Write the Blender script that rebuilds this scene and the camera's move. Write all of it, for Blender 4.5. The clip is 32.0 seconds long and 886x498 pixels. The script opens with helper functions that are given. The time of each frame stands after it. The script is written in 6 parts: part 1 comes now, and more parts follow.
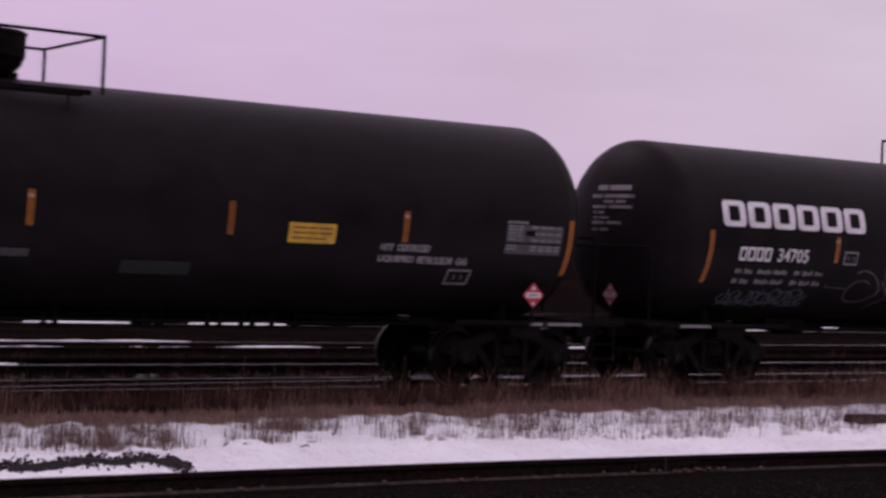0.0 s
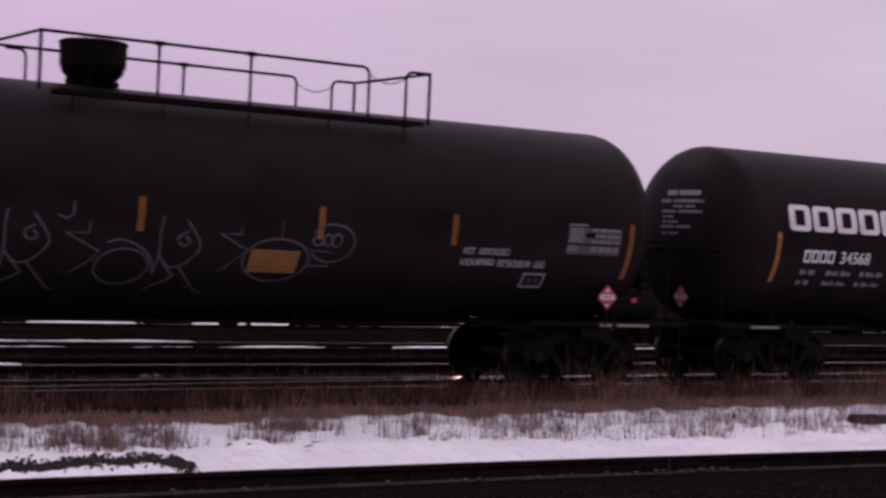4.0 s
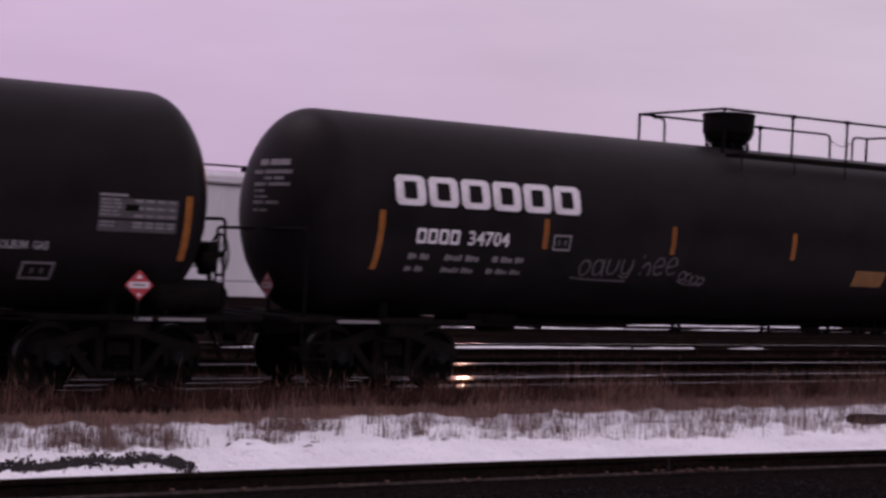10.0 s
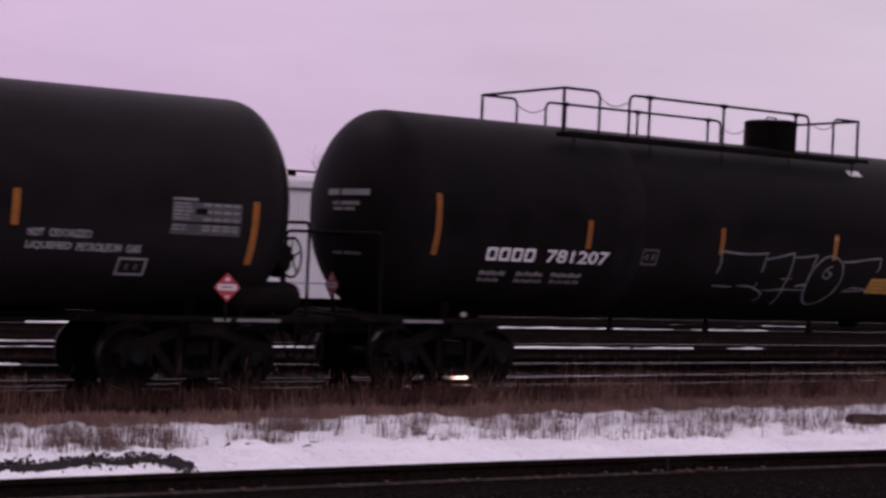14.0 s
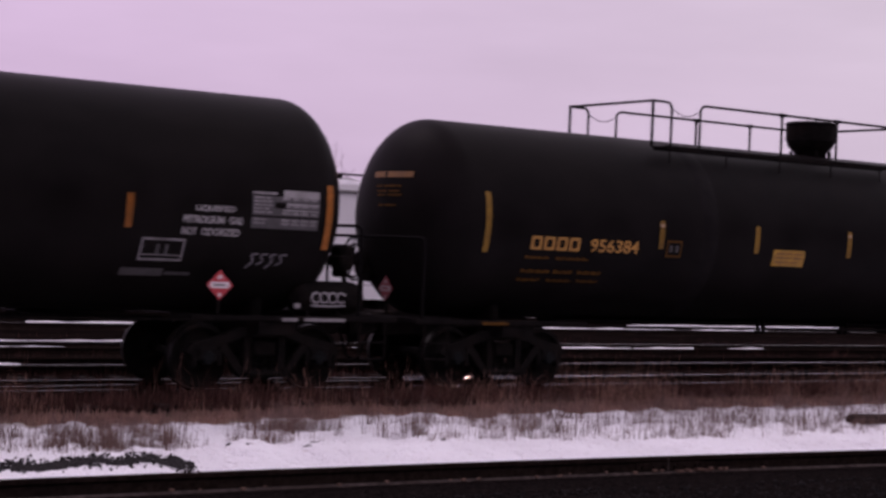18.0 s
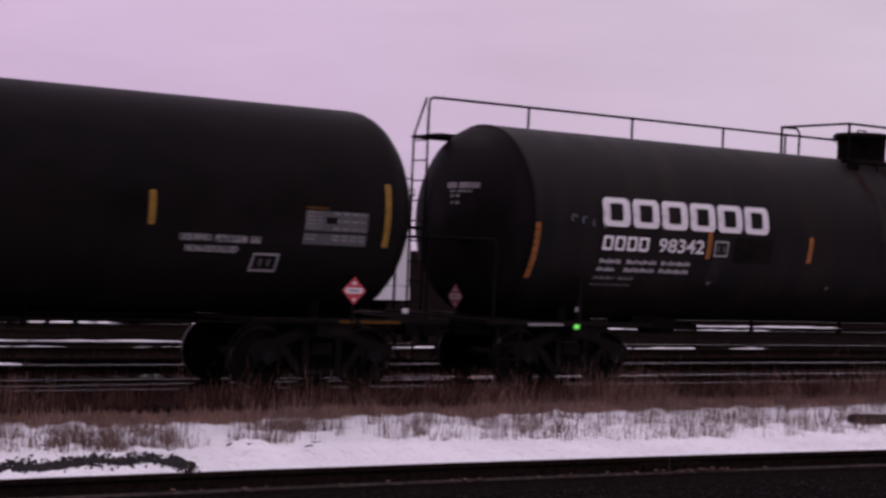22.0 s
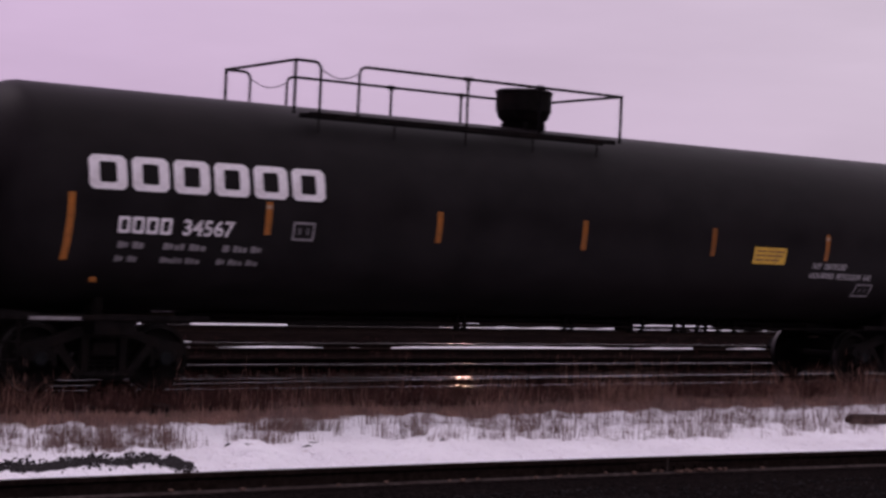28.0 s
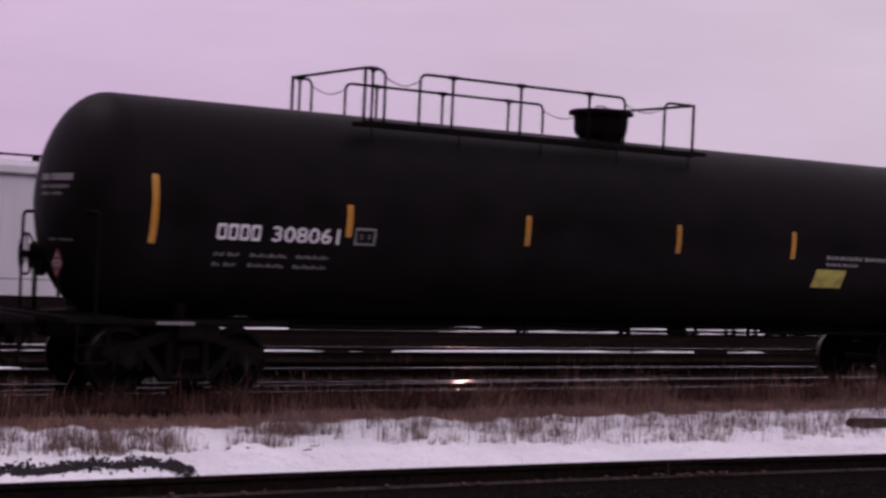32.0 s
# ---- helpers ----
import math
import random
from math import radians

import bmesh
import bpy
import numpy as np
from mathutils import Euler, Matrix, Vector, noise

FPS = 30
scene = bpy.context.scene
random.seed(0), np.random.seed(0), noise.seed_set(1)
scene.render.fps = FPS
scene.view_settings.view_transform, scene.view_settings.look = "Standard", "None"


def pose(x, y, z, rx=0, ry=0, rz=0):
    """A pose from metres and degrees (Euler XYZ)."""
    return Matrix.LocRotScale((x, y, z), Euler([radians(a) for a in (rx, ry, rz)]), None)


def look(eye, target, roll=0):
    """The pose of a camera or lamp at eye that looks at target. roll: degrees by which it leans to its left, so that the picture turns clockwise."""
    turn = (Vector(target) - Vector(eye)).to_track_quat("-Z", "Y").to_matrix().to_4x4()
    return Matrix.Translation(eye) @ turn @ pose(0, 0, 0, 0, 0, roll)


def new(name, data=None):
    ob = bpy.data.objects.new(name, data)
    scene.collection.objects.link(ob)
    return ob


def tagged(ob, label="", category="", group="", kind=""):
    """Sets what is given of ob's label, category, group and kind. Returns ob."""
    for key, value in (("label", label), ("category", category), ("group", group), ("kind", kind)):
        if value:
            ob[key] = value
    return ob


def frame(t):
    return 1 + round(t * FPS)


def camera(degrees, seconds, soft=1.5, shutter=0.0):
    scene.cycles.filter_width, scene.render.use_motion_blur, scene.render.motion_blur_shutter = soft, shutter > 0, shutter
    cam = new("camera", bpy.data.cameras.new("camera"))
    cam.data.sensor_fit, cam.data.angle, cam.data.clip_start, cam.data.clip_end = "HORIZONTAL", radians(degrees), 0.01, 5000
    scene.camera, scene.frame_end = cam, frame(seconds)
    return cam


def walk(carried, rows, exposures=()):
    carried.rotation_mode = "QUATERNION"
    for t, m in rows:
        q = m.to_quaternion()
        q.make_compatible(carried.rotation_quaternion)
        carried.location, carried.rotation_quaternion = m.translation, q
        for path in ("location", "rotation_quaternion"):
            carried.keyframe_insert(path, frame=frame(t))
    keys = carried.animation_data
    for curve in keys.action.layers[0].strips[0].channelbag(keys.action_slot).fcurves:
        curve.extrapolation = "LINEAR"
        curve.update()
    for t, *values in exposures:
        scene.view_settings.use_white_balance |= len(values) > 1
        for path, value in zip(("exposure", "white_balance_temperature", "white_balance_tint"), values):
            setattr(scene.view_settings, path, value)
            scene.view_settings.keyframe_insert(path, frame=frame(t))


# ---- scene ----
cam = camera(30.1, 32.0, soft=2.85, shutter=0.3)
EYE = Vector((0.0, -21.825, 2.09))


def aim(yaw, pitch):
    a, b = radians(yaw), radians(pitch)
    return look(EYE, EYE + Vector((math.sin(a) * math.cos(b), math.cos(a) * math.cos(b), math.sin(b))), 2.493)


# hand-steadied camera: a slight sway, and a small upward tilt at the end
PATH = [(0.0, 34.34, 0.064), (0.5, 34.30, 0.064), (1.0, 34.25, 0.064), (2.0, 34.27, 0.07), (3.0, 34.22, 0.064),
        (7.0, 34.22, 0.064), (12.0, 34.26, 0.064), (17.0, 34.27, 0.064), (20.0, 34.21, 0.064), (23.0, 34.22, 0.064),
        (27.0, 34.23, 0.075), (28.0, 34.28, 0.075), (29.0, 34.23, 0.064), (30.0, 34.30, 0.07), (31.0, 34.25, 0.075),
        (31.5, 34.23, 0.11), (32.0, 34.25, 0.20)]
# the camera's own slow drift of exposure
EXPOSURE = [(0, 0.285), (1, 0.225), (2, 0.185), (3, 0.285), (4, 0.265), (5, 0.225), (6, 0.215), (7, 0.275), (8, 0.405), (9, 0.315), (10, 0.225), (11, 0.255), (12, 0.365), (13, 0.405), (14, 0.315), (15, 0.345), (16, 0.385), (17, 0.405), (18, 0.355), (19, 0.335), (20, 0.365), (21, 0.405), (22, 0.275), (23, 0.165), (24, 0.245), (25, 0.335), (26, 0.305), (27, 0.265), (28, 0.255), (29, 0.325), (30, 0.355), (31, 0.275), (32, 0.275)]
walk(cam, [(t, aim(a, b)) for t, a, b in PATH], exposures=[(t, e, 6500, 36) for t, e in EXPOSURE])

# ---- sky and sun: dull overcast dusk ----
world = bpy.data.worlds.new("overcast")
scene.world = world
world.use_nodes = True
wn, wl = world.node_tree.nodes, world.node_tree.links
wn.clear()
w_out = wn.new("ShaderNodeOutputWorld")
w_sky = wn.new("ShaderNodeTexSky")
w_sky.sky_type = "NISHITA"
w_sky.sun_disc = False
w_sky.sun_elevation, w_sky.sun_rotation = radians(50), radians(-25)
w_sky.air_density, w_sky.dust_density = 1.5, 3.0
w_bg1 = wn.new("ShaderNodeBackground")
w_bg1.inputs["Strength"].default_value = 0.05
wl.new(w_sky.outputs[0], w_bg1.inputs["Color"])
w_geo = wn.new("ShaderNodeTexCoord")
w_sep = wn.new("ShaderNodeSeparateXYZ")
wl.new(w_geo.outputs["Generated"], w_sep.inputs[0])
w_ramp = wn.new("ShaderNodeValToRGB")
w_ramp.color_ramp.elements[0].position, w_ramp.color_ramp.elements[0].color = 0.0, (0.47, 0.42, 0.51, 1)
w_ramp.color_ramp.elements[1].position, w_ramp.color_ramp.elements[1].color = 1.0, (0.80, 0.79, 0.84, 1)
mid = w_ramp.color_ramp.elements.new(0.16)
mid.color = (0.52, 0.475, 0.55, 1)
wl.new(w_sep.outputs["Z"], w_ramp.inputs[0])
w_map = wn.new("ShaderNodeMapping")
w_map.inputs["Scale"].default_value = (3, 3, 14)
w_noise = wn.new("ShaderNodeTexNoise")
w_noise.inputs["Scale"].default_value = 1.6
w_noise.inputs["Detail"].default_value = 5
wl.new(w_geo.outputs["Generated"], w_map.inputs[0])
wl.new(w_map.outputs[0], w_noise.inputs["Vector"])
w_cl = wn.new("ShaderNodeMapRange")
w_cl.inputs["From Min"].default_value, w_cl.inputs["From Max"].default_value = 0.3, 0.7
w_cl.inputs["To Min"].default_value, w_cl.inputs["To Max"].default_value = 0.94, 1.06
wl.new(w_noise.outputs["Fac"], w_cl.inputs["Value"])
w_mul = wn.new("ShaderNodeVectorMath")
w_mul.operation = "SCALE"
w_dot = wn.new("ShaderNodeVectorMath")
w_dot.operation = "DOT_PRODUCT"
w_dot.inputs[1].default_value = (0.826, -0.563, 0.0)
wl.new(w_geo.outputs["Generated"], w_dot.inputs[0])
w_side = wn.new("ShaderNodeValToRGB")
w_side.color_ramp.elements[0].position, w_side.color_ramp.elements[0].color = 0.25, (0.96, 0.885, 0.96, 1)
w_side.color_ramp.elements[1].position, w_side.color_ramp.elements[1].color = 0.75, (0.965, 1.0, 0.935, 1)
for place, level in ((0.0, 0.80), (1.0, 1.22)):
    w_side.color_ramp.elements.new(place).color = (level * (0.96 if place == 0 else 0.965), level * (0.885 if place == 0 else 1.0), level * (0.96 if place == 0 else 0.935), 1)
w_half = wn.new("ShaderNodeMapRange")
w_half.inputs["From Min"].default_value, w_half.inputs["From Max"].default_value = -0.5, 0.5
wl.new(w_dot.outputs["Value"], w_half.inputs["Value"])
wl.new(w_half.outputs[0], w_side.inputs[0])
w_tint = wn.new("ShaderNodeVectorMath")
w_tint.operation = "MULTIPLY"
wl.new(w_ramp.outputs[0], w_tint.inputs[0])
wl.new(w_side.outputs[0], w_tint.inputs[1])
wl.new(w_tint.outputs[0], w_mul.inputs[0])
wl.new(w_cl.outputs[0], w_mul.inputs["Scale"])
w_bg2 = wn.new("ShaderNodeBackground")
w_bg2.inputs["Strength"].default_value = 1.0
wl.new(w_mul.outputs[0], w_bg2.inputs["Color"])
w_mix = wn.new("ShaderNodeMixShader")
w_mix.inputs[0].default_value = 0.92
wl.new(w_bg1.outputs[0], w_mix.inputs[1])
wl.new(w_bg2.outputs[0], w_mix.inputs[2])
wl.new(w_mix.outputs[0], w_out.inputs[0])

sun = new("sun", bpy.data.lights.new("sun", "SUN"))
sun.data.energy, sun.data.angle, sun.data.color = 0.5, radians(30), (1.0, 0.97, 0.95)
sun.matrix_world = look((-5, 45, 60), (15, 0, 0))


# ---- materials ----
def material(name, color, rough=0.6, metal=0.0, vary=0.35, scale=6.0, bump=0.2, bump_scale=60.0, dirt=None, dirt_amount=0.35,
             dirt_scale=1.2, stretch=(1, 1, 1), spec=0.5, random_tone=0.0):
    m = bpy.data.materials.new(name)
    m.use_nodes = True
    n, l = m.node_tree.nodes, m.node_tree.links
    b = n["Principled BSDF"]
    b.inputs["Metallic"].default_value = metal
    b.inputs["Specular IOR Level"].default_value = spec
    co = n.new("ShaderNodeTexCoord")
    mp = n.new("ShaderNodeMapping")
    mp.inputs["Scale"].default_value = stretch
    l.new(co.outputs["Object"], mp.inputs[0])
    fine = n.new("ShaderNodeTexNoise")
    fine.inputs["Scale"].default_value, fine.inputs["Detail"].default_value = scale, 8
    l.new(mp.outputs[0], fine.inputs["Vector"])
    ramp = n.new("ShaderNodeValToRGB")
    lo, hi = [c * (1 - vary) for c in color], [min(1, c * (1 + vary)) for c in color]
    ramp.color_ramp.elements[0].position, ramp.color_ramp.elements[0].color = 0.3, (*lo, 1)
    ramp.color_ramp.elements[1].position, ramp.color_ramp.elements[1].color = 0.72, (*hi, 1)
    l.new(fine.outputs["Fac"], ramp.inputs[0])
    col = ramp.outputs[0]
    if dirt:
        big = n.new("ShaderNodeTexNoise")
        big.inputs["Scale"].default_value, big.inputs["Detail"].default_value = dirt_scale, 6
        l.new(mp.outputs[0], big.inputs["Vector"])
        mr = n.new("ShaderNodeMapRange")
        mr.inputs["From Min"].default_value, mr.inputs["From Max"].default_value = 0.48, 0.72
        mr.inputs["To Max"].default_value = dirt_amount
        l.new(big.outputs["Fac"], mr.inputs["Value"])
        mx = n.new("ShaderNodeMix")
        mx.data_type = "RGBA"
        mx.inputs["B"].default_value = (*dirt, 1)
        l.new(mr.outputs[0], mx.inputs["Factor"])
        l.new(col, mx.inputs["A"])
        col = mx.outputs["Result"]
    if random_tone:
        info = n.new("ShaderNodeObjectInfo")
        tone = n.new("ShaderNodeMapRange")
        tone.inputs["To Min"].default_value, tone.inputs["To Max"].default_value = 1 - random_tone, 1 + random_tone
        l.new(info.outputs["Random"], tone.inputs["Value"])
        sc = n.new("ShaderNodeVectorMath")
        sc.operation = "SCALE"
        l.new(col, sc.inputs[0])
        l.new(tone.outputs[0], sc.inputs["Scale"])
        col = sc.outputs[0]
    l.new(col, b.inputs["Base Color"])
    rr = n.new("ShaderNodeMapRange")
    rr.inputs["To Min"].default_value, rr.inputs["To Max"].default_value = max(0.03, rough - 0.1), min(1, rough + 0.12)
    l.new(fine.outputs["Fac"], rr.inputs["Value"])
    l.new(rr.outputs[0], b.inputs["Roughness"])
    if bump:
        bt = n.new("ShaderNodeTexNoise")
        bt.inputs["Scale"].default_value, bt.inputs["Detail"].default_value = bump_scale, 4
        l.new(mp.outputs[0], bt.inputs["Vector"])
        bp = n.new("ShaderNodeBump")
        bp.inputs["Strength"].default_value, bp.inputs["Distance"].default_value = bump, 0.01
        l.new(bt.outputs["Fac"], bp.inputs["Height"])
        l.new(bp.outputs[0], b.inputs["Normal"])
    return m


def pieces_material(name, dark, pale, rough=0.9):
    m = bpy.data.materials.new(name)
    m.use_nodes = True
    n, l = m.node_tree.nodes, m.node_tree.links
    b = n["Principled BSDF"]
    g = n.new("ShaderNodeNewGeometry")
    ramp = n.new("ShaderNodeValToRGB")
    ramp.color_ramp.elements[0].color, ramp.color_ramp.elements[1].color = (*dark, 1), (*pale, 1)
    ramp.color_ramp.elements[0].position = 0.35
    l.new(g.outputs["Random Per Island"], ramp.inputs[0])
    l.new(ramp.outputs[0], b.inputs["Base Color"])
    b.inputs["Roughness"].default_value, b.inputs["Specular IOR Level"].default_value = rough, 0.1
    return m


def glow(name, color, strength):
    m = bpy.data.materials.new(name)
    m.use_nodes = True
    b = m.node_tree.nodes["Principled BSDF"]
    b.inputs["Base Color"].default_value = (*color, 1)
    b.inputs["Emission Color"].default_value = (*color, 1)
    b.inputs["Emission Strength"].default_value = strength
    return m


TANK = material("black_tank_paint", (0.0112, 0.0096, 0.0102), 0.42, vary=0.3, scale=3.0, bump=0.04, bump_scale=5,
                dirt=(0.0135, 0.0105, 0.0108), dirt_amount=0.6, dirt_scale=0.5, stretch=(0.5, 1, 0.6), spec=0.036)
TANK_DARK = material("deep_black_tank_paint", (0.0074, 0.0062, 0.0064), 0.44, vary=0.3, scale=3.0, bump=0.04, bump_scale=5,
                     dirt=(0.0105, 0.0085, 0.008), dirt_amount=0.6, dirt_scale=0.5, stretch=(0.5, 1, 0.6), spec=0.022)
TANK_OLD = material("weathered_tank_paint", (0.0068, 0.0056, 0.0056), 0.55, vary=0.4, scale=3.0, bump=0.06, bump_scale=6,
                    dirt=(0.022, 0.013, 0.011), dirt_amount=0.6, dirt_scale=1.1, stretch=(1.5, 0.5, 0.22), spec=0.07)
STEEL = material("grimy_black_steel", (0.0072, 0.0060, 0.0060), 0.7, vary=0.5, scale=9, dirt=(0.015, 0.010, 0.008), dirt_amount=0.5, dirt_scale=2.5, spec=0.025)
RAILING = material("black_pipe_rail", (0.0060, 0.0052, 0.0055), 0.7, vary=0.4, scale=12, spec=0.02)
TRUCK = material("brake_dust_iron", (0.0062, 0.0050, 0.0048), 0.85, vary=0.6, scale=10, dirt=(0.013, 0.008, 0.0066), dirt_amount=0.6, dirt_scale=3, spec=0.1)
WHEEL = material("wheel_iron", (0.006, 0.005, 0.0048), 0.8, vary=0.4, scale=10, dirt=(0.018, 0.011, 0.009), dirt_amount=0.5, dirt_scale=4, spec=0.08)
TREAD = material("polished_tread", (0.05, 0.047, 0.047), 0.4, 1.0, vary=0.2, scale=20)
BEARING = material("bearing_cap_blue_grey", (0.008, 0.009, 0.010), 0.7, vary=0.3, scale=14, spec=0.1)
WHITE = material("white_stencil_paint", (0.70, 0.67, 0.69), 0.6, vary=0.12, scale=14, bump=0, dirt=(0.30, 0.26, 0.25), dirt_amount=0.5, dirt_scale=3)
GREYP = material("grey_stencil_paint", (0.28, 0.265, 0.275), 0.65, vary=0.2, scale=16, bump=0, dirt=(0.08, 0.07, 0.07), dirt_amount=0.6, dirt_scale=4)
DULLP = material("worn_stencil_paint", (0.15, 0.14, 0.145), 0.7, vary=0.3, scale=16, bump=0, dirt=(0.04, 0.035, 0.035), dirt_amount=0.7, dirt_scale=4)
MIDP = material("dim_stencil_paint", (0.20, 0.185, 0.195), 0.7, vary=0.25, scale=16, bump=0, dirt=(0.06, 0.055, 0.055), dirt_amount=0.6, dirt_scale=4)
FAINT = material("faint_stencil_paint", (0.06, 0.055, 0.058), 0.7, vary=0.3, scale=16, bump=0)
MARKW = material("white_mark_paint", (0.36, 0.34, 0.36), 0.6, vary=0.15, scale=14, bump=0, dirt=(0.12, 0.10, 0.11), dirt_amount=0.6, dirt_scale=5)
MARKO = material("amber_mark_paint", (0.19, 0.082, 0.016), 0.6, vary=0.2, scale=12, bump=0, dirt=(0.10, 0.05, 0.02), dirt_amount=0.5, dirt_scale=5)
SPRAY = material("pale_spray_paint", (0.08, 0.076, 0.083), 0.7, vary=0.4, scale=9, bump=0, dirt=(0.03, 0.028, 0.03), dirt_amount=0.85, dirt_scale=3)
SPRAYM = material("pinkish_spray_paint", (0.075, 0.066, 0.072), 0.7, vary=0.45, scale=9, bump=0, dirt=(0.02, 0.018, 0.02), dirt_amount=0.8, dirt_scale=5)
GREENF = material("faded_green_spray", (0.0075, 0.015, 0.013), 0.7, vary=0.6, scale=7, bump=0, dirt=(0.010, 0.009, 0.009), dirt_amount=0.9, dirt_scale=4)
SPRAYW = material("chalk_spray_paint", (0.15, 0.14, 0.155), 0.7, vary=0.35, scale=7, bump=0, dirt=(0.05, 0.045, 0.05), dirt_amount=0.8, dirt_scale=2.5)
GREENP = material("dark_green_plastic", (0.012, 0.045, 0.028), 0.5, vary=0.4, scale=6, bump=0.3, bump_scale=14)
SPRAYB = material("bluish_spray_paint", (0.075, 0.08, 0.105), 0.7, vary=0.4, scale=9, bump=0, dirt=(0.03, 0.028, 0.03), dirt_amount=0.85, dirt_scale=3)
ORANGE = material("amber_reflective_tape", (0.27, 0.092, 0.018), 0.4, vary=0.25, scale=22, bump=0, dirt=(0.16, 0.066, 0.016), dirt_amount=0.7, dirt_scale=7, random_tone=0.28, spec=0.15)
TAPE_Y = material("dull_yellow_tape", (0.21, 0.115, 0.018), 0.5, vary=0.3, scale=22, bump=0, dirt=(0.11, 0.055, 0.014), dirt_amount=0.7, dirt_scale=7, random_tone=0.25, spec=0.15)
TAPE_NEW = material("fresh_amber_tape", (0.46, 0.20, 0.014), 0.4, vary=0.2, scale=22, bump=0, dirt=(0.24, 0.10, 0.02), dirt_amount=0.5, dirt_scale=7, random_tone=0.15)
TIP = material("scuffed_tape", (0.34, 0.22, 0.14), 0.6, vary=0.3, scale=20, bump=0)
YELLOW = material("yellow_notice_panel", (0.62, 0.36, 0.02), 0.5, vary=0.15, scale=8, bump=0, dirt=(0.30, 0.17, 0.03), dirt_amount=0.5, dirt_scale=5, random_tone=0.2)
YELLOW_D = material("grimy_yellow_panel", (0.22, 0.095, 0.014), 0.6, vary=0.25, scale=8, bump=0, dirt=(0.17, 0.08, 0.02), dirt_amount=0.6, dirt_scale=5)
YELLOW_M = material("dusty_yellow_panel", (0.36, 0.19, 0.016), 0.6, vary=0.2, scale=8, bump=0, dirt=(0.2, 0.10, 0.02), dirt_amount=0.5, dirt_scale=5)
YELLOWG = material("faded_green_yellow_panel", (0.42, 0.38, 0.06), 0.55, vary=0.25, scale=12, bump=0, dirt=(0.12, 0.11, 0.03), dirt_amount=0.7, dirt_scale=6)
OCHRE = material("amber_stencil_paint", (0.36, 0.17, 0.028), 0.6, vary=0.2, scale=12, bump=0)
BROWNP = material("faded_amber_stencil", (0.080, 0.035, 0.006), 0.75, vary=0.35, scale=12, bump=0, spec=0.1)
RED = material("placard_red", (0.38, 0.03, 0.04), 0.45, vary=0.12, scale=14, bump=0)
PWHITE = material("placard_white", (0.58, 0.53, 0.55), 0.45, vary=0.1, scale=14, bump=0)
PWHITE_D = material("dimmed_placard_white", (0.26, 0.22, 0.23), 0.6, vary=0.25, scale=14, bump=0)
RED_D = material("dimmed_placard_red", (0.17, 0.018, 0.025), 0.6, vary=0.25, scale=14, bump=0)
STREAK = material("chalky_streak", (0.017, 0.0135, 0.0132), 0.75, vary=0.5, scale=5, bump=0, dirt=(0.010, 0.008, 0.008), dirt_amount=0.9, dirt_scale=1.6, stretch=(8, 1, 0.7), spec=0.1)
RUSTRUN = material("rust_run", (0.020, 0.0115, 0.010), 0.8, vary=0.6, scale=4, bump=0, dirt=(0.0085, 0.0065, 0.0062), dirt_amount=0.95, dirt_scale=1.3, stretch=(7, 1, 0.5), spec=0.05)
BAND = material("jacket_band_paint", (0.0098, 0.0084, 0.0089), 0.45, vary=0.3, scale=5, bump=0.05, spec=0.02)
PANELG = material("grey_spec_panel", (0.055, 0.05, 0.054), 0.6, vary=0.25, scale=10, bump=0)
RUST = material("rail_rust", (0.019, 0.0128, 0.011), 0.9, vary=0.5, scale=18, dirt=(0.010, 0.008, 0.008), dirt_amount=0.6, dirt_scale=2.5, spec=0.0)
# paler rust: sky light on the foot's upward faces, put into the colour
FOOT = material("skylit_rail_foot", (0.065, 0.052, 0.048), 0.9, vary=0.5, scale=14, dirt=(0.03, 0.02, 0.018), dirt_amount=0.7, dirt_scale=3, spec=0.0)
FLAKE = material("pale_rust_grit", (0.16, 0.10, 0.08), 0.9, vary=0.5, scale=30, spec=0.0)
RAILTOP = material("worn_rail_head", (0.042, 0.038, 0.039), 0.08, 1.0, vary=0.2, scale=30, bump=0.02, stretch=(0.1, 1, 1))
RAILDIM = material("dull_rail_head", (0.030, 0.027, 0.027), 0.25, 1.0, vary=0.3, scale=12, bump=0.02, stretch=(0.1, 1, 1))
TIE = material("creosoted_timber", (0.014, 0.011, 0.010), 0.9, vary=0.5, scale=14, spec=0.15, bump=0.6, stretch=(4, 0.6, 4))
CARW = material("white_freight_paint", (0.80, 0.78, 0.81), 0.55, vary=0.05, scale=2, dirt=(0.58, 0.54, 0.56), dirt_amount=0.4, dirt_scale=0.6, stretch=(1, 1, 0.3))
BARK = material("bare_bark", (0.07, 0.055, 0.05), 0.9, vary=0.4, scale=12)
STONE = material("dark_ballast_stone", (0.018, 0.014, 0.015), 0.9, vary=0.6, scale=25, random_tone=0.4)
BALLAST = pieces_material("ballast_stones", (0.005, 0.004, 0.004), (0.019, 0.016, 0.016))
LOG = material("weathered_log", (0.035, 0.024, 0.021), 0.9, vary=0.5, scale=9, dirt=(0.09, 0.06, 0.05), dirt_amount=0.6, dirt_scale=3, stretch=(0.4, 3, 3), spec=0.1)
LAMP = glow("lamp_glow", (1.0, 0.62, 0.44), 2600.0)
# bright green sill tag, given a weak emission of its own
GREEN = glow("glowing_green_tag", (0.10, 0.75, 0.10), 0.5)
REDTAG = material("red_valve_tag", (0.55, 0.03, 0.06), 0.4, vary=0.1)
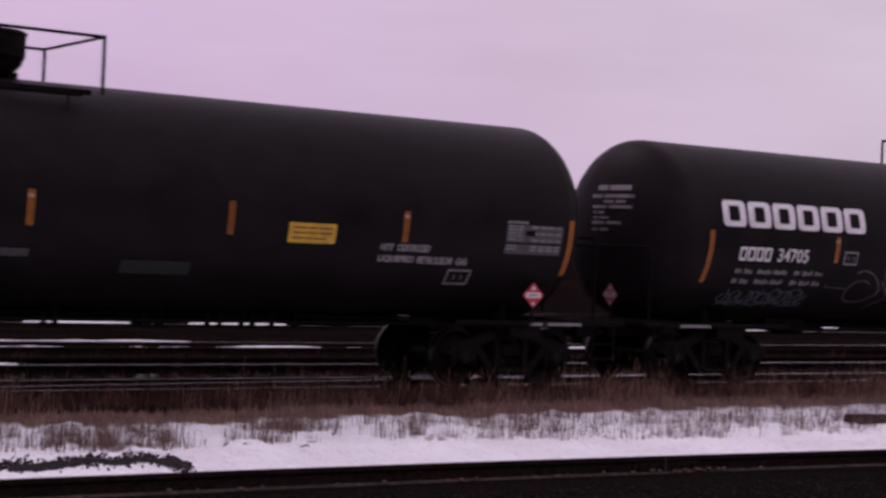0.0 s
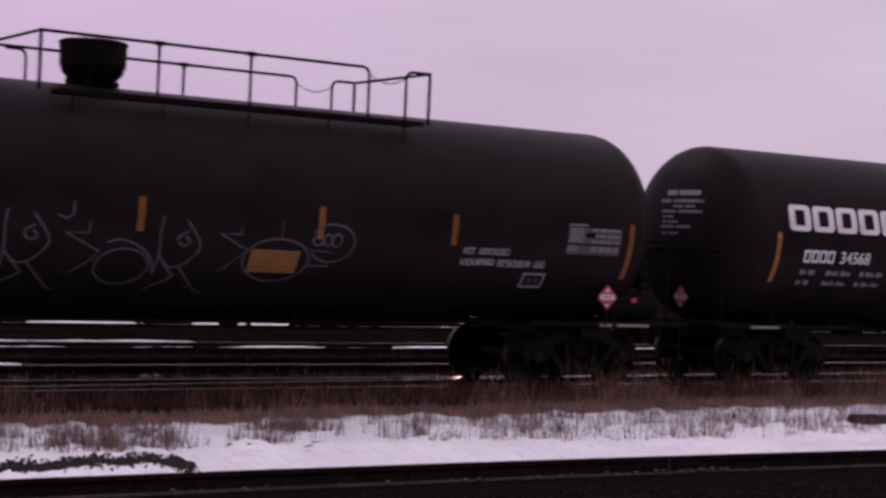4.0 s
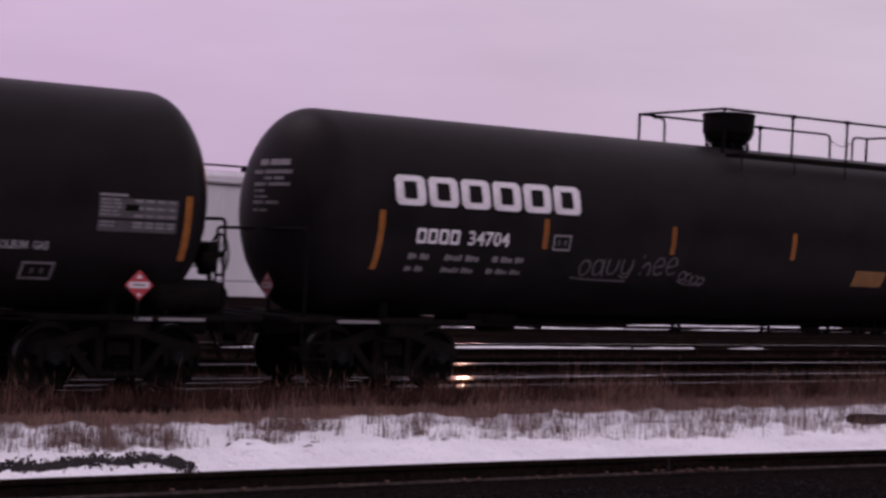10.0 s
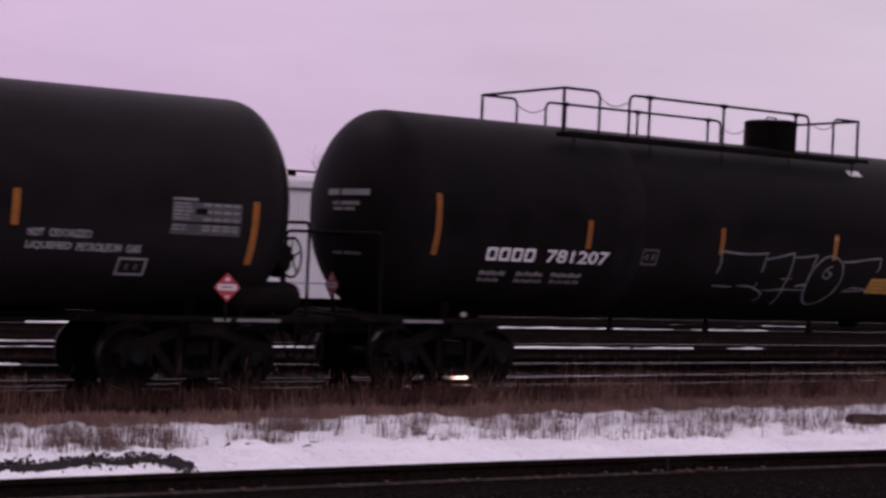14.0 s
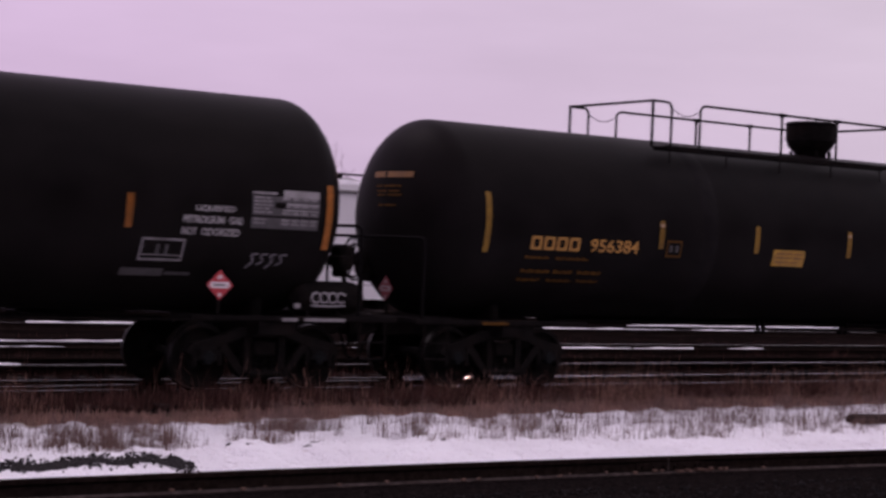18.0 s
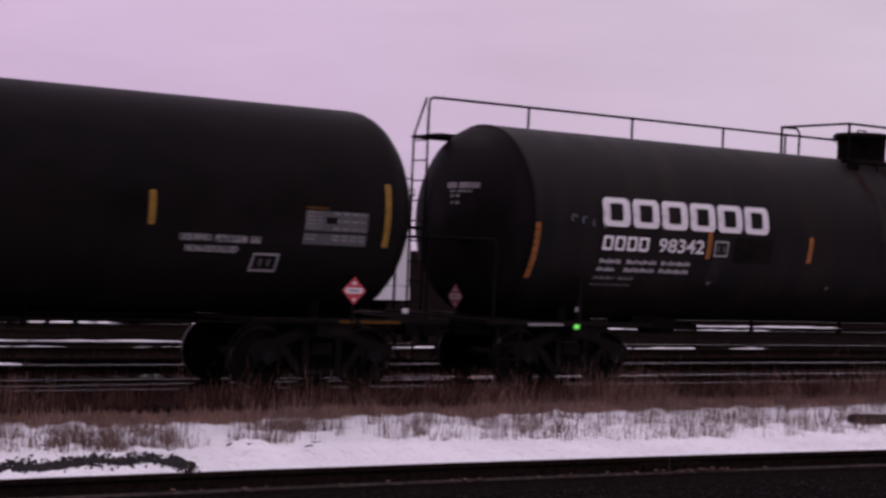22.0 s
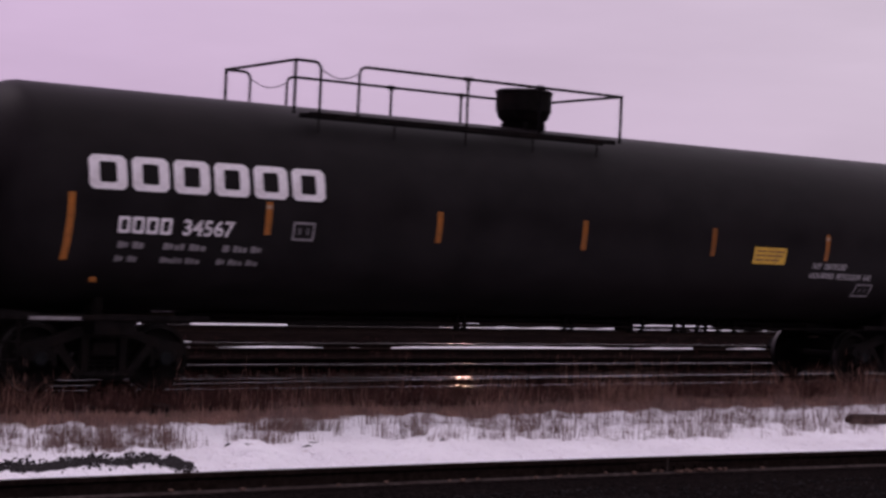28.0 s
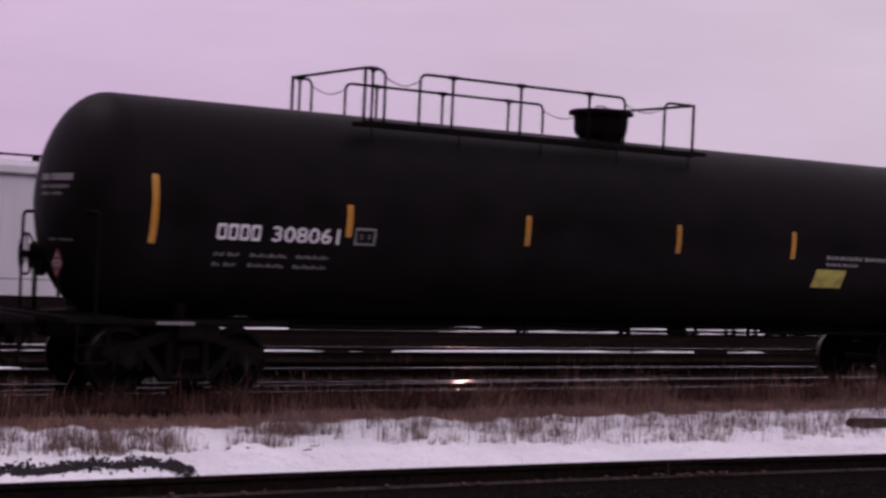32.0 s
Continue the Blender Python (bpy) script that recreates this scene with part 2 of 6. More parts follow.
SNOWM = material("old_snow", (0.80, 0.80, 0.83), 0.75, vary=0.04, scale=4, bump=0.6, bump_scale=18, dirt=(0.62, 0.60, 0.62), dirt_amount=0.5, dirt_scale=0.9)


# ---- mesh building ----
class Shape:
    """Collects plain vertices and faces, then becomes one mesh."""

    def __init__(self):
        self.v, self.f, self.m, self.s = [], [], [], []

    def add(self, verts, faces, mat=0, smooth=False):
        k = len(self.v)
        self.v += [tuple(p) for p in verts]
        self.f += [tuple(k + i for i in q) for q in faces]
        self.m += [mat] * len(faces)
        self.s += [smooth] * len(faces)

    def box(self, x0, x1, y0, y1, z0, z1, c=0.008, mat=0):
        c = min(c, (x1 - x0) * 0.3, (y1 - y0) * 0.3, (z1 - z0) * 0.3)
        vs, idx = [], {}
        for sx in (0, 1):
            for sy in (0, 1):
                for sz in (0, 1):
                    p = (x1 if sx else x0, y1 if sy else y0, z1 if sz else z0)
                    d = (-c if sx else c, -c if sy else c, -c if sz else c)
                    for a in range(3):
                        idx[sx, sy, sz, a] = len(vs)
                        vs.append(tuple(p[i] if i == a else p[i] + d[i] for i in range(3)))
        fs = []
        for a in range(3):
            b, e = (a + 1) % 3, (a + 2) % 3
            for side in (0, 1):
                ring = []
                for u, w in ((0, 0), (1, 0), (1, 1), (0, 1)):
                    k = [0, 0, 0]
                    k[a], k[b], k[e] = side, u, w
                    ring.append(idx[(*k, a)])
                fs.append(ring if side else ring[::-1])
            for u in (0, 1):
                for w in (0, 1):
                    k0, k1 = [0, 0, 0], [0, 0, 0]
                    k0[b], k0[e], k1[b], k1[e] = u, w, u, w
                    k0[a], k1[a] = 0, 1
                    q = [idx[(*k0, b)], idx[(*k1, b)], idx[(*k1, e)], idx[(*k0, e)]]
                    fs.append(q if (u + w) % 2 else q[::-1])
        for sx in (0, 1):
            for sy in (0, 1):
                for sz in (0, 1):
                    q = [idx[sx, sy, sz, a] for a in range(3)]
                    fs.append(q if (sx + sy + sz) % 2 else q[::-1])
        self.add(vs, fs, mat)
        return self

    def tube(self, pts, r, seg=8, mat=0, closed=False):
        pts = [Vector(p) for p in pts]
        n, vs, fs = len(pts), [], []
        up = None
        for i, p in enumerate(pts):
            a = pts[i - 1] if i or closed else p
            b = pts[(i + 1) % n] if i < n - 1 or closed else p
            d = (b - a).normalized()
            if up is None or abs(up.dot(d)) > 0.98:
                up = Vector((0, 0, 1)) if abs(d.z) < 0.9 else Vector((0, 1, 0))
            s = d.cross(up).normalized()
            up = s.cross(d).normalized()
            for k in range(seg):
                w = 2 * math.pi * k / seg
                vs.append(p + s * (r * math.cos(w)) + up * (r * math.sin(w)))
        for i in range(n if closed else n - 1):
            for k in range(seg):
                j = (i + 1) % n
                fs.append((i * seg + k, i * seg + (k + 1) % seg, j * seg + (k + 1) % seg, j * seg + k))
        self.add(vs, fs, mat, True)
        if not closed:
            self.add(vs[:seg], [tuple(range(seg))[::-1]], mat)
            self.add(vs[-seg:], [tuple(range(seg))], mat)
        return self

    def lathe(self, profile, axis="z", at=(0, 0, 0), seg=24, mat=0, smooth=True, mats=None):
        """profile: (place along the axis, radius) pairs; doubled pairs keep an edge sharp."""
        vs, fs = [], []
        for a, r in profile:
            for k in range(seg):
                w = 2 * math.pi * k / seg
                c, s = r * math.cos(w), r * math.sin(w)
                p = {"x": (a, c, s), "y": (s, a, c), "z": (c, s, a)}[axis]
                vs.append((p[0] + at[0], p[1] + at[1], p[2] + at[2]))
        base = len(self.v)
        self.v += vs
        for i in range(len(profile) - 1):
            if profile[i] == profile[i + 1]:
                continue
            for k in range(seg):
                self.f.append(tuple(base + q for q in (i * seg + k, i * seg + (k + 1) % seg, (i + 1) * seg + (k + 1) % seg, (i + 1) * seg + k)))
                self.m.append(mats[i] if mats else mat)
                self.s.append(smooth)
        return self

    def extrude(self, outline, y0, y1, mat=0):
        """A closed outline of (x, z) points, given depth along y."""
        n = len(outline)
        vs = [(x, y0, z) for x, z in outline] + [(x, y1, z) for x, z in outline]
        fs = [tuple(range(n)), tuple(range(2 * n - 1, n - 1, -1))]
        fs += [(i, n + i, n + (i + 1) % n, (i + 1) % n) for i in range(n)]
        self.add(vs, fs, mat)
        return self

    def bar(self, pts, h, y0, y1, mat=0):
        """A flat bar that follows (x, z) points, h deep across its line."""
        up, lo = [], []
        for i, (x, z) in enumerate(pts):
            a, b = pts[max(i - 1, 0)], pts[min(i + 1, len(pts) - 1)]
            d = Vector((b[0] - a[0], b[1] - a[1])).normalized()
            up.append((x - d.y * h / 2, z + d.x * h / 2))
            lo.append((x + d.y * h / 2, z - d.x * h / 2))
        for i in range(len(pts) - 1):
            self.extrude([lo[i], lo[i + 1], up[i + 1], up[i]], y0, y1, mat)
        return self

    def mesh(self, name, mats):
        me = bpy.data.meshes.new(name)
        me.from_pydata(self.v, [], self.f)
        for m in mats if isinstance(mats, (list, tuple)) else [mats]:
            me.materials.append(m)
        me.polygons.foreach_set("material_index", self.m)
        me.polygons.foreach_set("use_smooth", self.s)
        me.update()
        return me


CACHE = {}


def part(name, shape, mats, parent, label="", key=None, at=None):
    """One mesh object under a thing or a part; pieces with the same key share their mesh."""
    if key is not None and key in CACHE:
        me = CACHE[key]
    else:
        me = (shape() if callable(shape) else shape).mesh(name, mats)
        if key is not None:
            CACHE[key] = me
    ob = new(name, me)
    ob.parent = parent
    if at is not None:
        ob.matrix_basis = at
    if label:
        tagged(ob, label)
    return ob


def thing(name, label, category, group="", kind=""):
    return tagged(new(name), label, category, group, kind)


def single(name, shape, mats, label, category, group="", kind="", at=None):
    ob = new(name, shape.mesh(name, mats))
    if at is not None:
        ob.matrix_basis = at
    return tagged(ob, label, category, group, kind)


def bend(a, b, c, r=0.12, n=5):
    """Points that round the corner at b between a and c."""
    a, b, c = Vector(a), Vector(b), Vector(c)
    p, q = b + (a - b).normalized() * r, b + (c - b).normalized() * r
    return [p.lerp(b, t).lerp(b.lerp(q, t), t) for t in [i / n for i in range(n + 1)]]


def letters(text, bold=0.018):
    """The built-in font's outlines as flat vertices and faces, one unit high and as wide as they come."""
    cu = bpy.data.curves.new("text", "FONT")
    cu.body, cu.size, cu.resolution_u, cu.offset = text, 1.0, 3, bold
    ob = new("text", cu)
    bpy.context.view_layer.update()
    me = bpy.data.meshes.new_from_object(ob.evaluated_get(bpy.context.evaluated_depsgraph_get()))
    vs, fs = [tuple(v.co) for v in me.vertices], [tuple(p.vertices) for p in me.polygons]
    bpy.data.objects.remove(ob), bpy.data.meshes.remove(me), bpy.data.curves.remove(cu)
    x0, x1 = min(v[0] for v in vs), max(v[0] for v in vs)
    y0, y1 = min(v[1] for v in vs), max(v[1] for v in vs)
    return [((v[0] - x0) / (x1 - x0), (v[1] - y0) / (y1 - y0)) for v in vs], fs


# ---- ground: one sheet, snow verge, dry grass strip, dark yard ballast ----
def ground_material():
    m = bpy.data.materials.new("yard_ground")
    m.use_nodes = True
    n, l = m.node_tree.nodes, m.node_tree.links
    b = n["Principled BSDF"]
    geo = n.new("ShaderNodeNewGeometry")
    sep = n.new("ShaderNodeSeparateXYZ")
    l.new(geo.outputs["Position"], sep.inputs[0])

    def noise_of(scale, detail=6, stretch=(1, 1, 1)):
        mp = n.new("ShaderNodeMapping")
        mp.inputs["Scale"].default_value = stretch
        l.new(geo.outputs["Position"], mp.inputs[0])
        t = n.new("ShaderNodeTexNoise")
        t.inputs["Scale"].default_value, t.inputs["Detail"].default_value = scale, detail
        l.new(mp.outputs[0], t.inputs["Vector"])
        return t.outputs["Fac"]

    def calc(op, a, c):
        k = n.new("ShaderNodeMath")
        k.operation = op
        for i, s in enumerate((a, c)):
            if isinstance(s, (int, float)):
                k.inputs[i].default_value = s
            else:
                l.new(s, k.inputs[i])
        return k.outputs[0]

    def step(v, lo, hi):
        k = n.new("ShaderNodeMapRange")
        k.inputs["From Min"].default_value, k.inputs["From Max"].default_value = lo, hi
        l.new(v, k.inputs["Value"])
        return k.outputs[0]

    def mix(f, a, c):
        k = n.new("ShaderNodeMix")
        k.data_type = "RGBA"
        for name, s in (("Factor", f), ("A", a), ("B", c)):
            if isinstance(s, tuple):
                k.inputs[name].default_value = (*s, 1)
            else:
                l.new(s, k.inputs[name])
        return k.outputs["Result"]

    big, grain = noise_of(0.7, 5), noise_of(22.0, 5)
    wob = calc("MULTIPLY", calc("SUBTRACT", noise_of(1.1, 6), 0.5), 0.6)
    edge = calc("MULTIPLY", step(sep.outputs["X"], 20.0, 12.5), 0.15)
    y = calc("ADD", calc("ADD", sep.outputs["Y"], wob), edge)
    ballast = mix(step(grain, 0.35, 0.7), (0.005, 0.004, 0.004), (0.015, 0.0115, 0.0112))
    grass = mix(step(grain, 0.3, 0.7), (0.15, 0.083, 0.07), (0.25, 0.15, 0.122))
    grass = mix(step(noise_of(1.6, 4, (0.5, 1, 1)), 0.45, 0.65), grass, (0.19, 0.135, 0.10))
    snow = mix(step(big, 0.35, 0.75), (0.84, 0.84, 0.87), (0.72, 0.71, 0.74))
    snow = mix(calc("MULTIPLY", step(noise_of(9.0, 4), 0.62, 0.72), 0.35), snow, (0.42, 0.36, 0.33))
    # far yard ground darkened in its colour, for the shade behind the train
    far_shade = mix(step(noise_of(3.0, 5, (0.3, 1, 1)), 0.35, 0.65), (0.0035, 0.0025, 0.0024), (0.011, 0.0075, 0.0070))
    far = mix(step(calc("ADD", sep.outputs["Y"], calc("MULTIPLY", noise_of(0.9, 4, (0.25, 1, 1)), 6.0)), 8.0, 13.0), ballast, far_shade)
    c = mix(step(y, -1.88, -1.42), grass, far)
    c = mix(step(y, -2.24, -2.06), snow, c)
    xr = calc("SUBTRACT", calc("MINIMUM", calc("MAXIMUM", sep.outputs["X"], -8), 35), 4)
    bow = calc("ADD", calc("MULTIPLY", xr, 0.022), calc("MULTIPLY", calc("MULTIPLY", xr, xr), 0.0035))
    rail_side = calc("ADD", calc("ADD", sep.outputs["Y"], 8.93), calc("ADD", bow, calc("MULTIPLY", wob, 0.05)))
    c = mix(step(rail_side, 0.02, 0.10), ballast, c)
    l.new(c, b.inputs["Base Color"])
    b.inputs["Roughness"].default_value = 0.85
    b.inputs["Specular IOR Level"].default_value = 0.0
    bp = n.new("ShaderNodeBump")
    bp.inputs["Strength"].default_value, bp.inputs["Distance"].default_value = 0.9, 0.05
    l.new(calc("ADD", grain, calc("MULTIPLY", noise_of(7.0, 4), 2.2)), bp.inputs["Height"])
    l.new(bp.outputs[0], b.inputs["Normal"])
    return m


def front_rail_y(x):
    """The line of the curved track in front."""
    return -8.93 - 0.022 * (x - 4.0) - 0.0035 * (x - 4.0) ** 2


def ground_z(x, y):
    z = -0.182 - 0.03 * min(1, max(0, (-1.1 - y) / 0.5))
    if y < -1.4:
        t = min(1, (-1.4 - y) / 1.2)
        z -= 0.10 * t * t * (3 - 2 * t)
        fy = front_rail_y(min(max(x, -20), 30))
        u = min(1, max(0, (fy + 1.5 - y) / 1.6))
        z += 0.235 * u * u * (3 - 2 * u) - 0.10 * min(1, max(0, (fy - 0.12 - y) / 0.5))
        if y > fy + 0.05:
            k = 1 if y < -2.3 else max(0, (-1.4 - y) / 0.9)
            right = min(1, max(0, (x - 10.0) / 4.0))
            ridge = max(0.0, 1 - abs(y + 5.55 + 0.5 * right + 0.35 * noise.noise((x * 0.5, 0, 9))) / 0.75)
            if x < 9.5:
                k *= min(1, 0.25 + (max(0, x - 8.0) / 1.5 + abs(y + 5.84 - 0.05 * (x - 6.75)) / 0.45))
            z += k * (0.10 - 0.07 * right) * ridge * ridge * (3 - 2 * ridge)
            if x < 8.6:
                lump = max(0.0, 1 - abs(y + 6.28 - 0.05 * (x - 6.75)) / 0.3) * min(1, (8.6 - x) / 0.5)
                z += 0.05 * lump * max(0.0, noise.noise((x * 2.6, 1.5, 12)) + 0.2)
            z += k * ((0.10 - 0.06 * right) * noise.noise((x * 0.45, y * 0.9, 0)) + 0.075 * noise.noise((x * 1.9, y * 2.4, 3)) + 0.05 * noise.noise((x * 4.2, y * 4.2, 6)) + 0.03 * noise.noise((x * 9, y * 9, 16)))
    else:
        z += 0.012 * noise.noise((x * 3, y * 3, 1))
    return z


def axis(fine0, fine1, step, reach):
    a = [fine0 + step * i for i in range(int((fine1 - fine0) / step) + 1)]
    d, lo, hi = step, a[0], a[-1]
    while lo > -reach or hi < reach:
        d *= 1.5
        lo, hi = lo - d, hi + d
        a = [lo] + a + [hi]
    return a


gx, gy = axis(3, 32, 0.07, 2500), axis(-9.5, -1, 0.055, 2500)
sheet = Shape()
sheet.add([(x, y, ground_z(x, y)) for y in gy for x in gx],
          [(j * len(gx) + i, j * len(gx) + i + 1, (j + 1) * len(gx) + i + 1, (j + 1) * len(gx) + i)
           for j in range(len(gy) - 1) for i in range(len(gx) - 1)], 0, True)
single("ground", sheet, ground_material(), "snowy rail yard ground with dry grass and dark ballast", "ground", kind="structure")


# ---- rails and sleepers ----
def rail_shape(pts):
    """A flat-bottomed rail swept along (x, y) points; its head's top is at z = 0."""
    prof = [(-0.074, -0.178), (0.074, -0.178), (0.074, -0.168), (0.012, -0.150), (0.009, -0.06), (0.034, -0.043), (0.036, -0.012),
            (0.026, 0.0), (0.0, 0.0), (-0.026, 0.0), (-0.036, -0.012), (-0.034, -0.043), (-0.009, -0.06), (-0.012, -0.150), (-0.074, -0.168)]
    s, k = Shape(), len(prof)
    vs = []
    for i, p in enumerate(pts):
        a, b = Vector(pts[max(i - 1, 0)]), Vector(pts[min(i + 1, len(pts) - 1)])
        d = (b - a).normalized()
        vs += [(p[0] - d.y * u, p[1] + d.x * u, z) for u, z in prof]
    fs, ms = [], []
    for i in range(len(pts) - 1):
        for j in range(k):
            fs.append((i * k + j, (i + 1) * k + j, (i + 1) * k + (j + 1) % k, i * k + (j + 1) % k))
            ms.append(1 if 6 <= j <= 9 else 2 if j in (2, 13) else 0)
    s.add(vs, fs)
    s.m = ms
    return s


TRACKS = [("train", 0.0, 0.0), ("second", 4.15, 0.0), ("third", 8.2, 0.0), ("fourth", 16.2, 0.0), ("fifth", 22.6, 0.0)]
tie_mesh = Shape().box(-0.115, 0.115, -1.3, 1.3, -0.10, 0.0, 0.012).mesh("sleeper", TIE)
for _, cy, z in TRACKS:
    track = thing("railway_track", "worn steel rails on dark timber sleepers in black ballast", "railway track", "yard tracks", "structure")
    track.location = (0, cy, z)
    xs = [-300, -40, 0, 40, 120, 400]
    for side in (-0.755, 0.755):
        part("rail", rail_shape([(x, side) for x in xs]), [RUST, RAILTOP if cy + side < 4 else RAILDIM if cy + side > 8.5 else RUST, RUST], track)
    if cy == 0:
        part("switch_rail", rail_shape([(x, 0.65 - 0.81 * ((20 - x) / 12.4) ** 1.15 if x < 20 else 0.65) for x in [2 + i for i in range(19)]]), [RUST, RAILTOP, RUST], track, "tapering switch rail between the running rails")
    if cy < 5:
        for i in range(62):
            ob = new("sleeper", tie_mesh)
            ob.parent = track
            ob.matrix_basis = pose(3 + i * 0.55, random.uniform(-0.04, 0.04), -0.172, 0, 0, random.uniform(-1, 1))
front = thing("railway_track", "curving rusty rail in black ballast beside the snow", "railway track", "yard tracks", "structure")
front.location = (0, 0, 0.10)
fx = [-300, -60, -20] + [-8 + i for i in range(44)] + [60, 120]


def front_y(x):
    x0 = min(max(x, -8), 35)
    return front_rail_y(x0) + (x - x0) * (-0.022 - 0.007 * (x0 - 4.0))


fr = part("rail", rail_shape([(x, front_y(x)) for x in fx]), [RUST, RUST, FOOT], front)
# bolted joint, rail anchors and flaked rust on the near side of the rail
jx, jy = 11.42, front_y(11.42)
turn = -math.degrees(0.022 + 0.007 * (jx - 4))
bar = part("joint_bar", Shape().box(-0.42, 0.42, -0.034, -0.014, -0.142, -0.055, 0.008), RUST, fr, "rusty bolted joint bar", at=pose(jx, jy, 0, 0, 0, turn))
for bx_ in (-0.34, -0.2, -0.07, 0.07, 0.2, 0.34):
    part("bolt", lambda: Shape().lathe([(-0.062, 0.001), (-0.062, 0.020), (-0.034, 0.020)], "y", (0, 0, -0.10), 6, smooth=False), RUST, bar, key="joint_bolt", at=pose(bx_, 0, 0))
part("joint_gap", Shape().box(-0.012, 0.012, -0.04, -0.033, -0.15, -0.004, 0.002), FOOT, fr, "pale seam of the rail joint", at=pose(jx - 0.02, jy, 0, 0, 0, turn))
rj = random.Random(21)
flakes = Shape()
for i in range(48):
    x = rj.gauss(jx + 0.35, 0.22) if i < 30 else rj.uniform(5.5, 14.0)
    r = rj.uniform(0.006, 0.017)
    y, z = front_y(x) - rj.uniform(0.03, 0.072), -0.152 + rj.uniform(0, 0.02)
    flakes.box(x - r * 1.6, x + r * 1.6, y - r, y + r, z - r * 0.6, z + r * 0.8, r * 0.3)
part("rust_grit", flakes, FLAKE, fr, "pale flakes and grit lying on the rail foot")


# ---- snow lying in patches between the far tracks ----
def snow_patch(x0, x1, y, width, top, seed):
    rnd = random.Random(seed)
    n = 26
    s = Shape()
    vs = []
    for i in range(n + 1):
        t = i / n
        k = math.sin(math.pi * min(1, max(0, t))) ** 0.4
        w = width * k * (0.8 + 0.3 * noise.noise((t * 7, seed, 0))) + 0.01
        lump = top - 0.035 * (1 - k) + 0.022 * noise.noise(((x1 - x0) * t * 1.3, seed, 8))
        x = x0 + (x1 - x0) * t
        cy = y + 0.12 * noise.noise((t * 4, seed, 5))
        for u, z in ((-1, 0), (-0.8, 0.75), (0, 1), (0.8, 0.75), (1, 0)):
            vs.append((x, cy + u * w / 2, -0.23 + z * (lump + 0.23) * (1 if k > 0.02 else 0.3) + 0.008 * rnd.random()))
    s.add(vs, [(i * 5 + j, (i + 1) * 5 + j, (i + 1) * 5 + j + 1, i * 5 + j + 1) for i in range(n) for j in range(4)], 0, True)
    single("snow_patch", s, SNOWM, "thin bank of old snow left between yard tracks", "snow", "snow between the tracks", "structure")


for k, (x0, x1, y, w, top) in enumerate([(18.7, 25.9, 7.8, 0.30, 0.012), (25.6, 27.7, 7.75, 0.2, 0.004), (28.7, 30.1, 7.75, 0.2, 0.004), (16.9, 19.0, 7.7, 0.10, -0.025), (7.0, 12.2, 7.75, 0.16, -0.01),
                                         (12.0, 15.0, 7.7, 0.12, -0.02), (14.7, 17.4, 7.75, 0.22, 0.0), (11.0, 15.4, 9.25, 0.2, 0.0), (9.0, 12.2, 9.15, 0.2, 0.0), (13.7, 16.9, 15.85, 0.6, 0.015), (18.0, 21.0, 15.85, 0.6, 0.025),
                                         (25.2, 34.6, 15.72, 0.25, 0.008), (34.3, 38.6, 15.72, 0.22, 0.004), (33.5, 38.2, 17.3, 0.4, 0.05), (26.8, 28.3, 17.3, 0.3, 0.02), (37.2, 43.6, 17.3, 0.45, 0.055), (7.9, 9.4, 3.75, 0.25, -0.005)]):
    snow_patch(x0, x1, y, w, top, k)


# ---- dry grass ----
GRASS = material("dry_straw_stems", (0.25, 0.145, 0.115), 0.85, vary=0.45, scale=2.5, bump=0, stretch=(1, 1, 0.3))
GRASS_DARK = material("dark_weed_stems", (0.072, 0.034, 0.029), 0.9, vary=0.5, scale=2.0, bump=0, stretch=(1, 1, 0.3), spec=0.0)
GRASS_TALL = material("russet_weed_stems", (0.22, 0.118, 0.086), 0.85, vary=0.5, scale=2.0, bump=0, stretch=(1, 1, 0.3))
GRASS_PALE = material("bleached_stems", (0.14, 0.084, 0.07), 0.85, vary=0.4, scale=3, bump=0, stretch=(1, 1, 0.3))


def stems(name, label, roots, mat):
    """roots: (x, y, height, spread, width); every stem is a bent two-piece blade."""
    rnd = random.Random(len(roots))
    vs, fs = [], []
    for x, y, h, spread, w in roots:
        a, lean = rnd.uniform(0, 6.283), rnd.uniform(0, spread)
        dx, dy = math.cos(a) * lean, math.sin(a) * lean
        t = rnd.uniform(-0.9, 0.9)
        wx, wy = math.cos(t + 0.6) * w / 2, -math.sin(t + 0.6) * w / 2
        z = ground_z(x, y) - 0.02
        k = len(vs)
        mx, my, mz = x + dx * 0.35 * h, y + dy * 0.35 * h, z + h * 0.58
        ex, ey, ez = x + dx * h, y + dy * h, z + h * math.sqrt(max(0.15, 1 - lean * lean * 0.6))
        vs += [(x - wx, y - wy, z), (x + wx, y + wy, z), (mx - wx * 0.8, my - wy * 0.8, mz), (mx + wx * 0.8, my + wy * 0.8, mz),
               (ex - wx * 0.35, ey - wy * 0.35, ez), (ex + wx * 0.35, ey + wy * 0.35, ez)]
        fs += [(k, k + 1, k + 3, k + 2), (k + 2, k + 3, k + 5, k + 4)]
        if rnd.random() < 0.18:
            k = len(vs)
            sx, sy = wx * 2.0, wy * 2.0
            vs += [(ex - sx, ey - sy, ez - 0.05), (ex + sx, ey + sy, ez - 0.05), (ex + sx * 0.3, ey + sy * 0.3, ez + 0.06), (ex - sx * 0.3, ey - sy * 0.3, ez + 0.06)]
            fs += [(k, k + 1, k + 2, k + 3)]
    s = Shape()
    s.add(vs, fs)
    return single(name, s, mat, label, "dry grass", kind="stuff")


